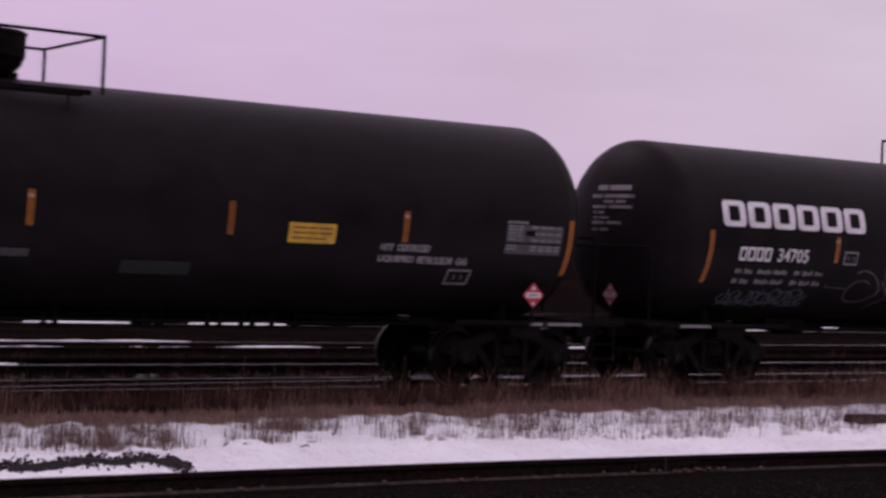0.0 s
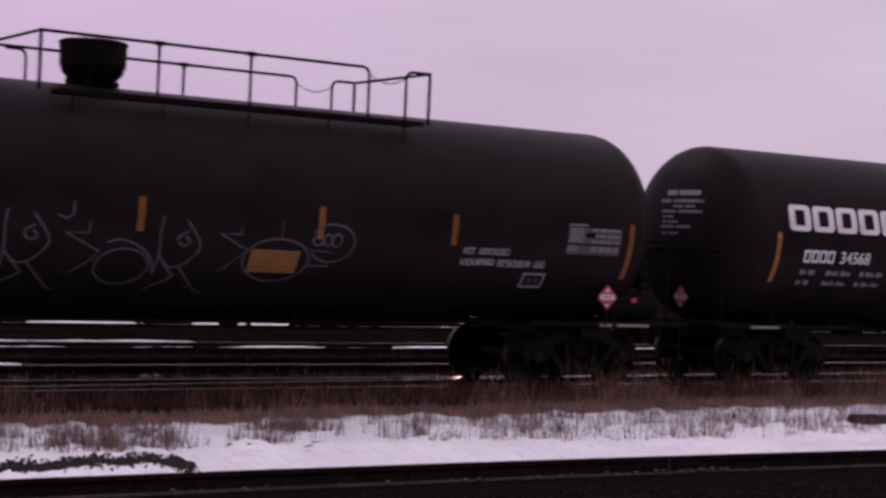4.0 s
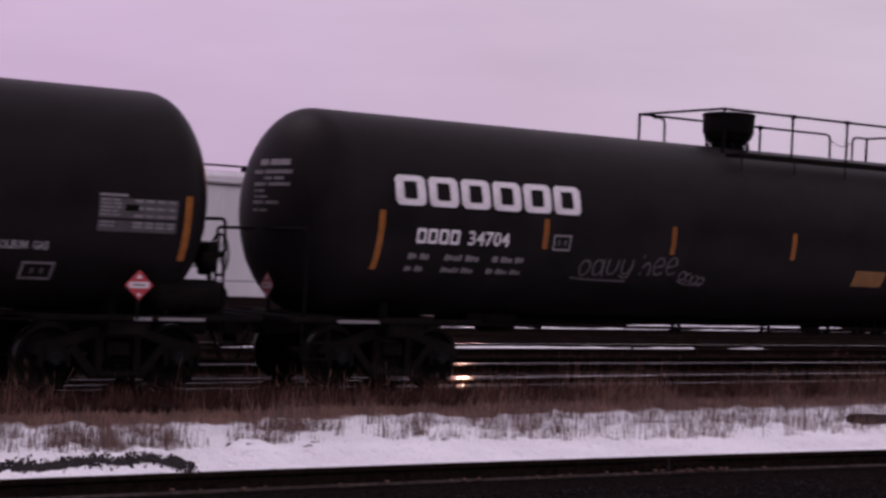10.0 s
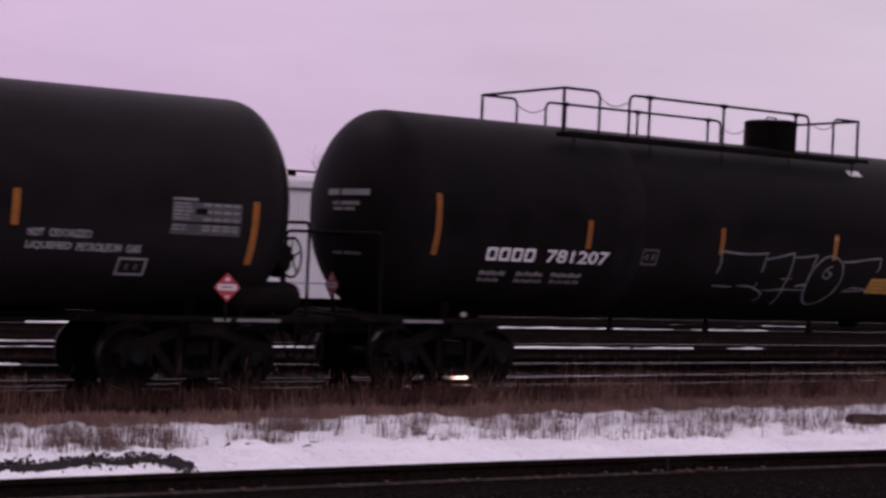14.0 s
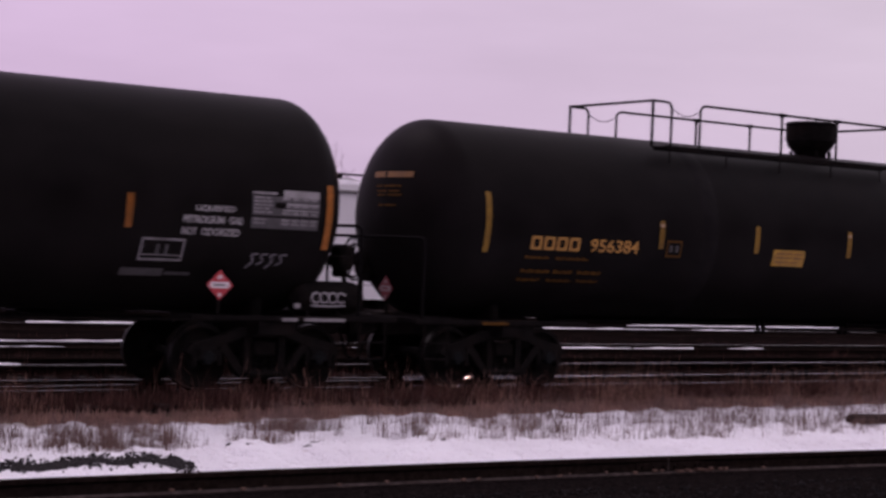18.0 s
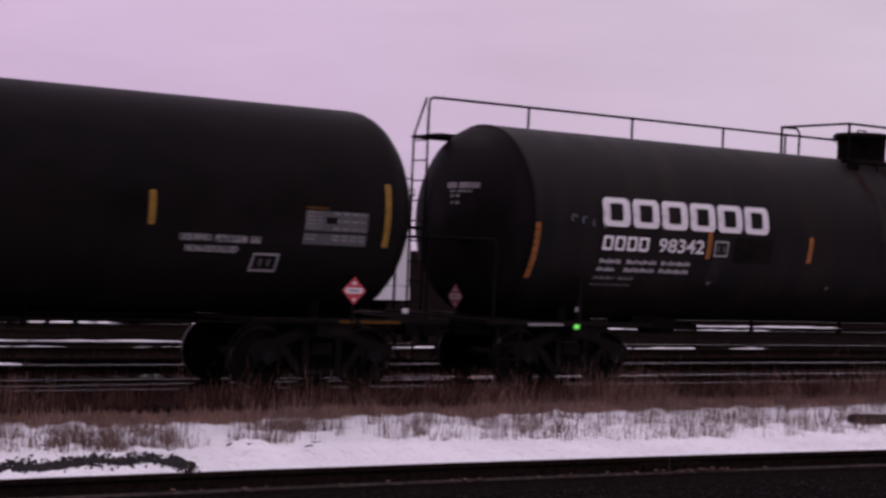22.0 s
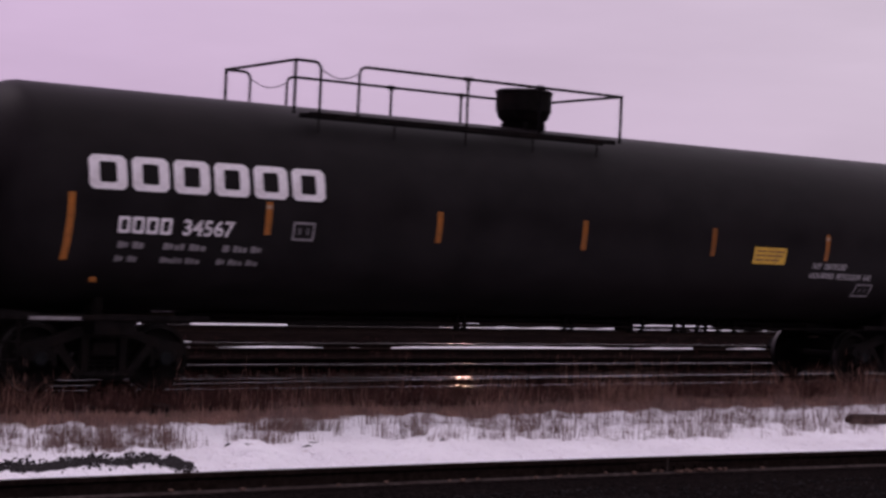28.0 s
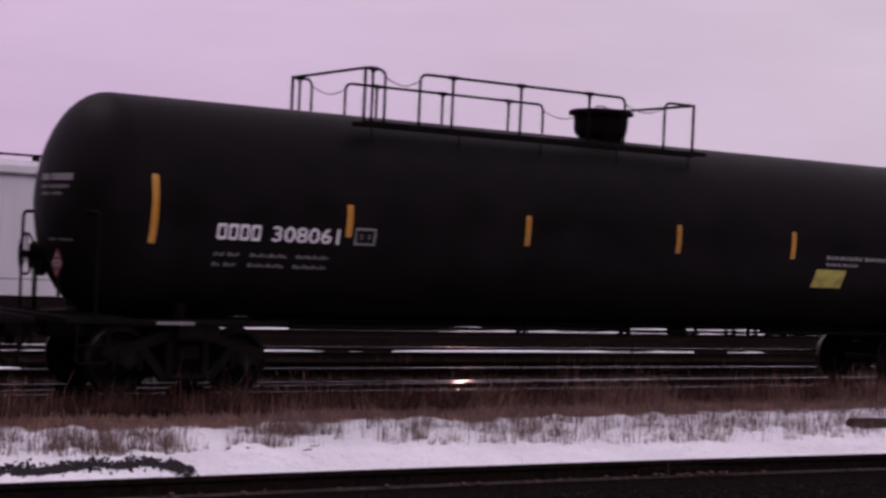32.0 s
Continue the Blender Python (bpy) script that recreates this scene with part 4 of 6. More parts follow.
def railing(car, segments, posts, half_y, z, foot, chains, r=0.022, far=None):
    """Pipe railing round a top platform. segments: (x0, x1, round0, round1); a square end joins a cross rail."""
    for y in (-half_y, half_y):
        for x0, x1, c0, c1 in (far if far and y > 0 else segments):
            pts = []
            if c0:
                pts += [(x0, y, foot)] + bend((x0, y, foot), (x0, y, z), (x1, y, z), 0.13)
            else:
                pts += [(x0, y, z)]
            if c1:
                pts += bend((x0, y, z), (x1, y, z), (x1, y, foot), 0.13) + [(x1, y, foot)]
            else:
                pts += [(x1, y, z)]
            part("top_rail", Shape().tube(pts, r), RAILING, car)
            for x, c in ((x0, c0), (x1, c1)):
                if not c:
                    part("railing_post", lambda: Shape().tube([(0, 0, 0), (0, 0, z - foot + 0.02)], r * 1.15), RAILING, car, key=("post", z - foot, r), at=pose(x, y, foot))
        for x in posts:
            p = part("railing_post", lambda: Shape().tube([(0, 0, 0), (0, 0, z - foot)], r), RAILING, car, key=("post2", z - foot, r), at=pose(x, y, foot))
            part("tee_fitting", lambda: Shape().tube([(-0.07, 0, z - foot), (0.07, 0, z - foot)], r * 1.5).tube([(0, 0, z - foot - 0.06), (0, 0, z - foot)], r * 1.4), RAILING, p, key=("tee", z - foot, r))
        for x0, x1 in chains:
            pts = [(x0 + (x1 - x0) * t, y, z - 0.10 - 0.11 * math.sin(math.pi * t)) for t in [i / 8 for i in range(9)]]
            part("chain", Shape().tube(pts, 0.008, 5), RAILING, car, "sagging safety chain")
    ends = [x for x0, x1, c0, c1 in segments for x, c in ((x0, c0), (x1, c1)) if not c]
    for x in ends:
        part("cross_rail", lambda: Shape().tube([(0, -half_y, 0), (0, half_y, 0)], r), RAILING, car, key=("cross", half_y, r), at=pose(x, 0, z))


def walkway(car, x0, x1, half_y, z, saddles):
    for y in (-half_y, half_y):
        g = Shape()
        for e in (-0.16, 0.148):
            g.box(x0, x1, y + e, y + e + 0.012, z - 0.06, z + 0.012, 0.003)
        for i in range(6):
            g.box(x0, x1, y - 0.12 + i * 0.046, y - 0.113 + i * 0.046, z - 0.025, z, 0.002)
        n = int((x1 - x0) / 0.22)
        for i in range(n + 1):
            x = x0 + (x1 - x0 - 0.012) * i / n
            g.box(x, x + 0.012, y - 0.155, y + 0.155, z - 0.03, z - 0.008, 0.002)
        w = part("walkway_board", g, STEEL, car, "dark steel grating walkway")
        sy = 1 if y > 0 else -1
        for x in (x0 + 0.17, x1 - 0.17) if saddles else ():
            part("saddle_bracket", lambda: Shape().extrude([(-0.16, -0.05), (0.16, -0.05), (0.13, -0.20), (0.05, -0.30), (-0.10, -0.30), (-0.14, -0.16)], -0.015, 0.015), STEEL, w, key="saddle_bracket", at=pose(x, y, z))
        n = 5
        for i in range(n):
            x = x0 + 0.25 + (x1 - x0 - 0.5) * i / (n - 1)
            part("bracket", lambda: Shape().extrude([(-0.012, -0.055), (0.012, -0.055), (0.012, -0.03), (-0.012, -0.03)], -0.14, 0.14)
                 .box(-0.010, 0.010, 0.0, 0.02, -0.30, -0.05, 0.003), STEEL, w, key="walk_bracket", at=pose(x, y, z) if sy < 0 else pose(x, y, z, 0, 0, 180))


def dome(car, x, style="cup"):
    if style == "cup":
        prof = [(3.98, 0.30), (4.24, 0.30), (4.27, 0.35), (4.35, 0.42), (4.44, 0.445), (4.44, 0.445), (4.44, 0.46), (4.44, 0.46), (4.74, 0.465), (4.74, 0.465), (4.74, 0.45), (4.74, 0.001)]
        lid = [(4.745, 0.48), (4.775, 0.48), (4.775, 0.48), (4.80, 0.43), (4.815, 0.18), (4.815, 0.001)]
        zl = 4.815
    elif style == "tub":
        prof = [(3.98, 0.44), (4.10, 0.44), (4.14, 0.46), (4.58, 0.465), (4.58, 0.465), (4.58, 0.001)]
        lid = [(4.57, 0.49), (4.62, 0.49), (4.62, 0.49), (4.65, 0.45), (4.66, 0.001)]
        zl = 4.66
    elif style == "drum":
        prof = [(3.98, 0.45), (4.10, 0.45), (4.14, 0.455), (4.60, 0.46), (4.62, 0.49), (4.62, 0.49), (4.62, 0.001)]
        lid = [(4.60, 0.545), (4.65, 0.545), (4.65, 0.545), (4.69, 0.50), (4.70, 0.001)]
        zl = 4.70
    else:
        prof = [(3.98, 0.37), (4.22, 0.37), (4.25, 0.43), (4.34, 0.455), (4.60, 0.47), (4.60, 0.47), (4.60, 0.001)]
        lid = [(4.59, 0.555), (4.64, 0.555), (4.64, 0.555), (4.67, 0.50), (4.68, 0.001)]
        zl = 4.68
    d = part("valve_housing", lambda: Shape().lathe(prof, "z", seg=32), STEEL, car, "round black protective valve housing", ("dome", style), pose(x, 0, 0))
    p = part("lid", lambda: Shape().lathe(lid, "z", seg=32), STEEL, d, key=("lid", style))
    part("lid_handle", lambda: Shape().tube([(-0.12, 0, zl - 0.02)] + bend((-0.12, 0, zl), (-0.12, 0, zl + 0.06), (0.12, 0, zl + 0.06), 0.03)
         + bend((-0.12, 0, zl + 0.06), (0.12, 0, zl + 0.06), (0.12, 0, zl), 0.03) + [(0.12, 0, zl - 0.02)], 0.012, 6), STEEL, d, key=("lidh", style))
    for i in range(6):
        a = 2 * math.pi * i / 6
        part("housing_bolt", lambda: Shape().box(-0.03, 0.03, -0.03, 0.03, 4.10, 4.26, 0.01), STEEL, d, key="housing_bolt", at=pose(0.36 * math.cos(a), 0.36 * math.sin(a), 0))


def placard(car, at, dimmed=False):
    at = at @ Matrix.Diagonal((0.9, 0.9, 0.9, 1))
    p = part("placard", lambda: Shape().extrude([(0, -0.225), (0.225, 0), (0, 0.225), (-0.225, 0)], -0.006, 0.0), RED_D if dimmed else RED, car, "red diamond hazard placard with a white band", ("placard", dimmed), at)
    white = PWHITE_D if dimmed else PWHITE
    part("placard_band", lambda: Shape().extrude([(-0.155, -0.045), (0.155, -0.045), (0.165, 0.0), (0.155, 0.05), (-0.155, 0.05), (-0.165, 0.0)], -0.009, -0.007), white, p, key=("placard_band", dimmed))
    part("placard_symbol", lambda: Shape().extrude([(-0.045, 0.095), (0.045, 0.095), (0.035, 0.13), (0.0, 0.165), (-0.035, 0.13)], -0.009, -0.007), white, p, key=("placard_symbol", dimmed))
    part("placard_digit", lambda: Shape().extrude([(-0.02, -0.17), (0.02, -0.17), (0.03, -0.12), (-0.03, -0.12)], -0.009, -0.007), white, p, key=("placard_digit", dimmed))
    part("placard_mark", lambda: Shape().extrude([(-0.10, -0.012), (0.10, -0.012), (0.10, 0.018), (-0.10, 0.018)], -0.011, -0.0095), RED_D if dimmed else MIDP, p, key=("placard_mark", dimmed))


def head_bars(car, lines, mat, style, half_l):
    """Small unreadable stencil lines on the rounded end that faces down the track."""
    for row, (y0, y1, z1, z0) in enumerate(lines):
        cut = y0 + (y1 - y0) * (0.36, 0.30, 0.5, 0.42)[row % 4]
        for a, b in ((y0, cut + 0.025), (cut - 0.025, y1)):
            s = Shape()
            vs = []
            for z in (z0, z1):
                for i in range(5):
                    y = a + (b - a) * i / 4
                    q = (y * y + (z - ZC) ** 2)
                    x = -half_l - HEAD * math.sqrt(max(0, 1 - q / R ** 2)) if style != "rimmed" else -9.12 - 0.66 * math.sqrt(max(0, 1 - q / 2.34))
                    vs.append((x - 0.012, y, z))
            s.add(vs, [(i, 5 + i, 6 + i, 1 + i) for i in range(4)])
            part("end_marking", s, MARKO if row == 0 and mat is BROWNP else mat if row == 0 or mat is not MIDP else DULLP, car, "worn stencil line on the tank end")


def frame_box(x0, x1, z1, z0, t=0.03):
    s = patch(x0, x1, z1, z1 - t)
    patch(x0, x1, z0 + t, z0, s)
    patch(x0, x0 + t, z1 - t, z0 + t, s)
    patch(x1 - t, x1, z1 - t, z0 + t, s)
    return s


def hollow_block(x0, x1, z1, z0, t=0.145, tv=0.092, c=0.06):
    """A hollow block with cut corners, painted round the tank's curve."""
    t1, t0 = th_of(z1), th_of(z0)
    ct, tt = c / R, tv / R

    def ring(a, b, lo, hi, k, kt):
        rows = []
        for i in range(5):
            th = lo + kt + (hi - lo - 2 * kt) * i / 4
            rows.append((a, th))
        left = rows
        right = [(b, th) for _, th in rows[::-1]]
        return [(a + k, lo)] + left + [(a + k, hi), (b - k, hi)] + right + [(b - k, lo)]

    outer, inner = ring(x0, x1, t0, t1, c, ct), ring(x0 + t, x1 - t, t0 + tt, t1 - tt, 0.02, 0.02 / R)
    n = len(outer)
    s = Shape()
    s.add([skin(x, th, 0.006) for x, th in outer + inner], [(i, n + i, n + (i + 1) % n, (i + 1) % n)[::-1] for i in range(n)])
    return s


def spec_panel(car, x0, x1, z1, z0, style, spec_head=None):
    if style == "plain":
        part("data_panel", patch(x0, x1, z1, z0), WHITE, car, "blank pale data panel")
        return
    p = part("data_panel", patch(x0, x1, z1, z0), PANELG, car, "grey data panel with worn lettering")
    ink = MIDP if style != "dim" else DULLP
    bar_parts("panel_heading", p, spec_head or ink, x0, x0 + (x1 - x0) * 0.36, z1 + 0.055, z1 + 0.02, [1])
    h, w = (z1 - z0) / 9, x1 - x0
    rnd = random.Random(int(abs(x0) * 100))
    for i in range(8):
        z = z1 - 0.01 - i * h
        if i == 5:
            part("panel_rule", patch(x0, x1, z - h * 0.2, z - h * 0.75, None, 0.007), TANK_DARK, p, "dark rule across the panel")
            continue
        bar_parts("panel_text", p, ink, x0 + 0.02, x0 + w * (0.32 if i < 5 else 0.24), z, z - h * 0.6, [2 + rnd.random(), 0.3, 1 + rnd.random(), 0.3 + rnd.random()], 0.007)
        if i not in (1, 3):
            bar_parts("panel_figure", p, ink, x0 + w * 0.44, x1 - 0.02, z, z - h * 0.75, [1.2, 0.35, 1.1, 0.3, 1.2, 0.3, 1.0, 0.15], 0.007)
    part("panel_block", patch(x0 + w * 0.33, x0 + w * 0.5, z1 - 1.6 * h, z1 - 3.3 * h, None, 0.009), TANK_DARK, p, "dark blank in the panel")


CAR_ROWS = []


def tank_car(spec):
    car = thing("tank_car", spec["label"], "tank car", "freight train")
    style = spec.get("style", "round")
    paint = spec.get("paint", TANK)
    half_l = spec.get("half_l", HALF_L)
    prof = tank_profile(style, spec.get("half", 8.64), half_l)
    # rimmed heads get the deeper black, painting in the neighbouring car's shade
    skins = [1 if style == "rimmed" and min(abs(a[0]), abs(b[0])) > 9.08 else 0 for a, b in zip(prof, prof[1:])]
    tank = part("tank", lambda: Shape().lathe(prof, "x", (0, 0, ZC), 80, mats=skins), [paint, TANK_DARK], car, spec["tank"], ("tank", style, spec.get("half", 8.64), half_l, paint.name))
    for x0, x1 in spec.get("bands", ()):
        part("jacket_band", Shape().lathe([(x0, R + 0.001), (x0 + 0.01, R + 0.003), (x1 - 0.01, R + 0.003), (x1, R + 0.001)], "x", (0, 0, ZC), 80), BAND, car, "darker painted band round the tank")
    sets = []
    for s in (-1, 1):
        sets += add_truck(car, s)
        end_gear(car, s, (s < 0 and "L" in spec["brakes"]) or (s > 0 and "R" in spec["brakes"]), s > 0 and spec.get("drum", False),
                 *(spec.get("rail_l", (9.75, 2.30)) if s < 0 else spec.get("rail_r", (9.32, 2.40))))
    # pipes and gear under the tank
    part("brake_pipe", lambda: Shape().tube([(-8.6, -0.62, 0.92), (-6.5, -0.72, 0.95), (6.5, -0.72, 0.95), (8.6, -0.62, 0.92)], 0.022), STEEL, car, key="brake_pipe")
    part("brake_cylinder", lambda: Shape().lathe([(-5.9, 0.001), (-5.88, 0.16), (-5.6, 0.17), (-5.25, 0.15), (-5.2, 0.05), (-4.8, 0.05), (-4.8, 0.001)], "x", (0, -0.45, 1.0), 18)
         .box(-6.2, -5.3, -0.55, 0.1, 0.99, 1.14, 0.02), STEEL, car, key="brake_cylinder", at=pose(0, 0, 0, 0, 0, 0 if spec["side"] > 0 else 180))
    part("brake_lever", lambda: Shape().box(-6.6, -4.4, -0.08, -0.04, 0.91, 0.97, 0.006).box(-4.75, -4.70, -0.55, 0.3, 0.89, 0.99, 0.006), STEEL, car, key="brake_lever", at=pose(0, 0, 0, 0, 0, 0 if spec["side"] > 0 else 180))
    for x in spec.get("hangers", (-1.68, -1.54, 0.5, 0.66, 1.95, 2.22, 2.95, 3.15, 3.5, 3.68, 4.0, 4.4)):
        part("pipe_hanger", lambda: Shape().box(-0.035, 0.035, -0.74, -0.69, 0.86, 1.22, 0.008).box(-0.05, 0.05, -0.76, -0.66, 0.84, 0.89, 0.008), STEEL, car, key="pipe_hanger", at=pose(x, 0.35, 0))
    if "belly" in spec:
        part("belly_sill", lambda: Shape().box(-6.3, 6.3, -0.24, 0.24, spec["belly"], 1.08, 0.03).tube([(-6.3, -0.30, spec["belly"] + 0.06), (6.3, -0.30, spec["belly"] + 0.06)], 0.03), STEEL, car, "black channel running under the tank", ("belly", spec["belly"]))
    part("bottom_fitting", lambda: Shape().lathe([(0.86, 0.001), (0.86, 0.14), (0.92, 0.16), (1.12, 0.20)], "z", (0, 0, 0), 18), STEEL, car, key="bottom_fitting", at=pose(spec.get("fitting", 2.08), 0, 0))
    for s in (-1, 1):
        for x, w in (spec.get("sill_l", (-8.76, 0.35)),) if s < 0 else ((8.06, 0.125), (8.63, 0.34)):
            part("sill_tape", patch_flat(w), spec.get("sill", MIDP), car, "pale reflective sill strip", ("sill_tape", spec.get("sillkey", "w"), w), pose(x, -1.475, 1.01))
    # platform, housing and railings on top
    rails = spec["rails"]
    walkway(car, rails["deck"][0], rails["deck"][1], rails["half"], rails.get("deck_z", 3.99), style == "rimmed")
    foot = rails.get("deck_z", 3.99) - 0.02
    railing(car, rails["segments"], rails["posts"], rails["half"], rails["z"], foot, rails["chains"], far=rails.get("far"))
    if rails.get("brace") is not None:
        top, half_y = rails["z"] - 0.03, rails["half"] - 0.03
        part("curved_post", Shape().tube([(-0.3, half_y, top)] + bend((-0.3, half_y, top), (0, half_y, top), (0, half_y, foot), 0.13) + [(0, half_y, foot)], 0.022), RAILING, car, at=pose(rails["brace"], 0, 0))
    dome(car, spec["dome"], spec.get("dome_style", "cup"))
    # markings
    tape = spec.get("tape", ORANGE)
    for i, (x, z1, z0) in enumerate(spec["stripes"]):
        st = part("reflective_stripe", lambda: patch(-0.05, 0.05, z1, z0), tape, car, key=("stripe", z1, z0, tape.name), at=pose(x, 0, 0))
        if i in spec.get("tips", ()):
            part("worn_tip", lambda: patch(-0.045, 0.045, z1 - 0.05, z1 - 0.10, None, 0.006), TIP, st, "pale scuffed spot on the tape", ("tip", z1))
    if "blocks" in spec:
        x0, x1, z1, z0 = spec["blocks"]
        w = (x1 - x0) / 6
        for i in range(6):
            part("emblem_block", lambda: hollow_block(0.0, w - 0.06, z1, z0), WHITE, car, "white hollow block of the owner emblem", ("block", z1, z0), pose(x0 + i * w, 0, 0))
    x0, x1, z1, z0, digits, mat = spec["number"]
    cut = x0 + (x1 - x0) * spec.get("cut", 0.47)
    w = (cut - x0) / 4
    for i in range(4):
        part("owner_mark_block", hollow_block(0.0, w * 0.84, z1, z0, min(0.055, 0.21 * w), 0.042, 0.018), mat, car, "plain painted block", at=pose(x0 + i * w, 0, 0))
    if digits:
        part("car_number", wrapped(digits, cut + (x1 - x0) * 0.08, x1, z1, z0), mat, car, "stencilled car number")
    for x0, x1, z1, z0, cuts, mat in spec.get("lines", ()):
        bar_parts("small_lettering", car, mat, x0, x1, z1, z0, cuts)
    for text, x0, x1, z1, z0, mat in spec.get("words", ()):
        k = 0
        for word in text.split():
            u0, u1 = k / len(text), (k + len(word)) / len(text)
            part("stencilled_word", wrapped(word, x0 + (x1 - x0) * u0, x0 + (x1 - x0) * u1, z1, z0, bold=0.04), mat, car, "white stencilled warning word")
            k += len(word) + 1
    for x0, x1, z1, z0, mat in spec.get("boxes", ()):
        b = part("inspection_box", frame_box(x0, x1, z1, z0), mat, car, "outlined inspection stencil box")
        m = (x0 + x1) / 2
        if x1 - x0 > 0.5:
            part("box_rule", patch(x0 + 0.03, x1 - 0.03, z0 + 0.085, z0 + 0.07, None, 0.005), mat, b)
        bar_parts("box_mark", b, FAINT, m - 0.09, m + 0.09, z1 - 0.08, z0 + 0.08, [1, 1.6, 1])
    for x0, x1, z1, z0, mat in spec.get("notices", ()):
        nb = part("notice_panel", patch(x0, x1, z1, z0, off=0.005), mat, car, "yellow notice panel with worn small print")
        for i in range(3):
            z = z1 - 0.05 - i * (z1 - z0 - 0.06) / 3
            bar_parts("print_line", nb, spec.get("print", MARKO), x0 + 0.06, x1 - 0.06 - 0.1 * (i == 2), z, z - 0.03, [3, 0.3, 2, 0.3, 3], 0.008)
    for x0, x1, z1, z0, st in spec.get("panels", ()):
        spec_panel(car, x0, x1, z1, z0, st, spec.get("panel_head"))
    for x0, x1, z1, z0, mat, label in spec.get("patches", ()):
        part("marking", patch(x0, x1, z1, z0), mat, car, label)
    for x, z in spec.get("marks", ()):
        part("small_decal", patch(x - 0.04, x + 0.04, z + 0.025, z - 0.025), DULLP, car, "tiny pale decal")
    head_bars(car, spec["head"], spec.get("head_mat", MIDP), style, half_l)
    px = spec.get("plac", 8.0)
    placard(car, pose(px, -1.50, 1.46))
    part("placard_bracket", lambda: Shape().box(-0.02, 0.02, -1.49, -1.46, 1.0, 1.60, 0.004), STEEL, car, key="placard_bracket", at=pose(px, 0, 0))
    end_y, end_z = spec.get("end_plac", (-0.25, 1.47))
    # the end-face placard uses the darker red and white
    placard(car, pose(-9.62, end_y, end_z, 0, 0, -90), True)
    part("placard_bracket", lambda: Shape().box(-0.02, 0.02, -0.02, 0.02, 1.0, 1.60, 0.004), STEEL, car, key="end_placard_bracket", at=pose(-9.59, end_y, end_z - 1.46))
    for lines, mat, w in spec.get("spray", ()):
        for pts in lines:
            s = Shape()
            stroke(s, pts, w)
            part("graffiti_stroke", s, mat, car, "pale sprayed graffiti stroke")
    for x, y, z, mat, label in spec.get("tags", ()):
        part("small_tag", Shape().box(x - 0.05, x + 0.05, y - 0.015, y + 0.015, z - 0.035, z + 0.035, 0.01), mat, car, label)
    car.scale = (1, spec.get("fat", 1.0), spec.get("fat", 1.0))
    CAR_ROWS.append((car, spec["x"], sets))
    return car


def patch_flat(w):
    return Shape().box(-w, w, -0.003, 0.003, -0.022, 0.022, 0.001)


def std_rails(dome_x, s):
    """The usual railing: a long side away from the housing (s = 1 to the right), a short end behind it."""
    def k(v):
        return dome_x + s * v
    seg = [(k(-1.17), k(3.85), False, True), (k(4.5), k(4.92), True, False)]
    if s < 0:
        seg = [(b, a, d, c) for a, b, c, d in seg]
    far = [(k(-1.17), k(3.85), False, True), (k(4.5), k(4.92), True, False)] if s > 0 else None
    return {"segments": seg, "far": far, "brace": k(-0.58) if s > 0 else None, "posts": [k(0.5), k(1.9)], "chains": [tuple(sorted((k(3.85), k(4.5))))], "half": 1.1, "z": 4.74,
            "deck": tuple(sorted((k(-0.95), k(4.75))))}


def std_stripes(xs, end, mid_z):
    return [(x, *(end if i in (0, len(xs) - 1) else mid_z)) for i, x in enumerate(xs)]


A_STRIPES = std_stripes((-8.61, -5.68, -2.92, -0.15, 2.68, 5.43, 8.61), (2.66, 1.80), (2.65, 2.21))
A_HEAD = [(0.13, -0.64, 3.34, 3.25), (0.25, -0.74, 3.18, 3.12), (-0.08, -0.58, 3.08, 3.03), (0.20, -0.73, 2.99, 2.94), (0.16, -0.12, 2.89, 2.85), (0.14, -0.24, 2.80, 2.76), (0.18, -0.53, 2.72, 2.67), (0.17, -0.25, 2.60, 2.56)]


def a_car(x, number, side, brakes, extra, drum=True, shift=0.0, box_z=1.82):
    d = -0.20 if side > 0 else -0.27
    spec = {"x": x, "belly": 0.965, "side": side, "brakes": brakes, "drum": drum, "label": "black pressure tank car with white block emblem and amber stripes",
            "tank": "matt black cylindrical tank with rounded ends", "dome": d, "rails": std_rails(d, side), "stripes": A_STRIPES,
            "blocks": (-8.37, -4.81, 3.15, 2.73), "number": (-7.92, -6.20, 2.40, 2.18, number, WHITE),
            "lines": [(-7.93, -5.78, 2.04, 1.95, [0.45, 0.12, 0.5, 0.75, 0.9, 0.15, 0.7, 0.7, 0.3, 0.15, 0.6, 0.15, 0.5], MIDP), (-7.93, -5.80, 1.85, 1.77, [0.35, 0.15, 0.4, 0.9, 0.9, 0.12, 0.6, 0.7, 0.35, 0.15, 0.6, 0.15, 0.5], MIDP)],
            "words": [("NOT ODORIZED", 5.14 + shift, 6.01 + shift, 2.165, 2.06, GREYP), ("LIQUEFIED PETROLEUM GAS", 5.14 + shift, 6.73 + shift, 1.995, 1.885, GREYP)],
            "boxes": [(-5.36, -5.01, 2.41, 2.15, MIDP), (6.44 + shift, 6.88 + shift, box_z, box_z - 0.235, MIDP)], "head": A_HEAD}
    spec.update(extra)
    return tank_car(spec)


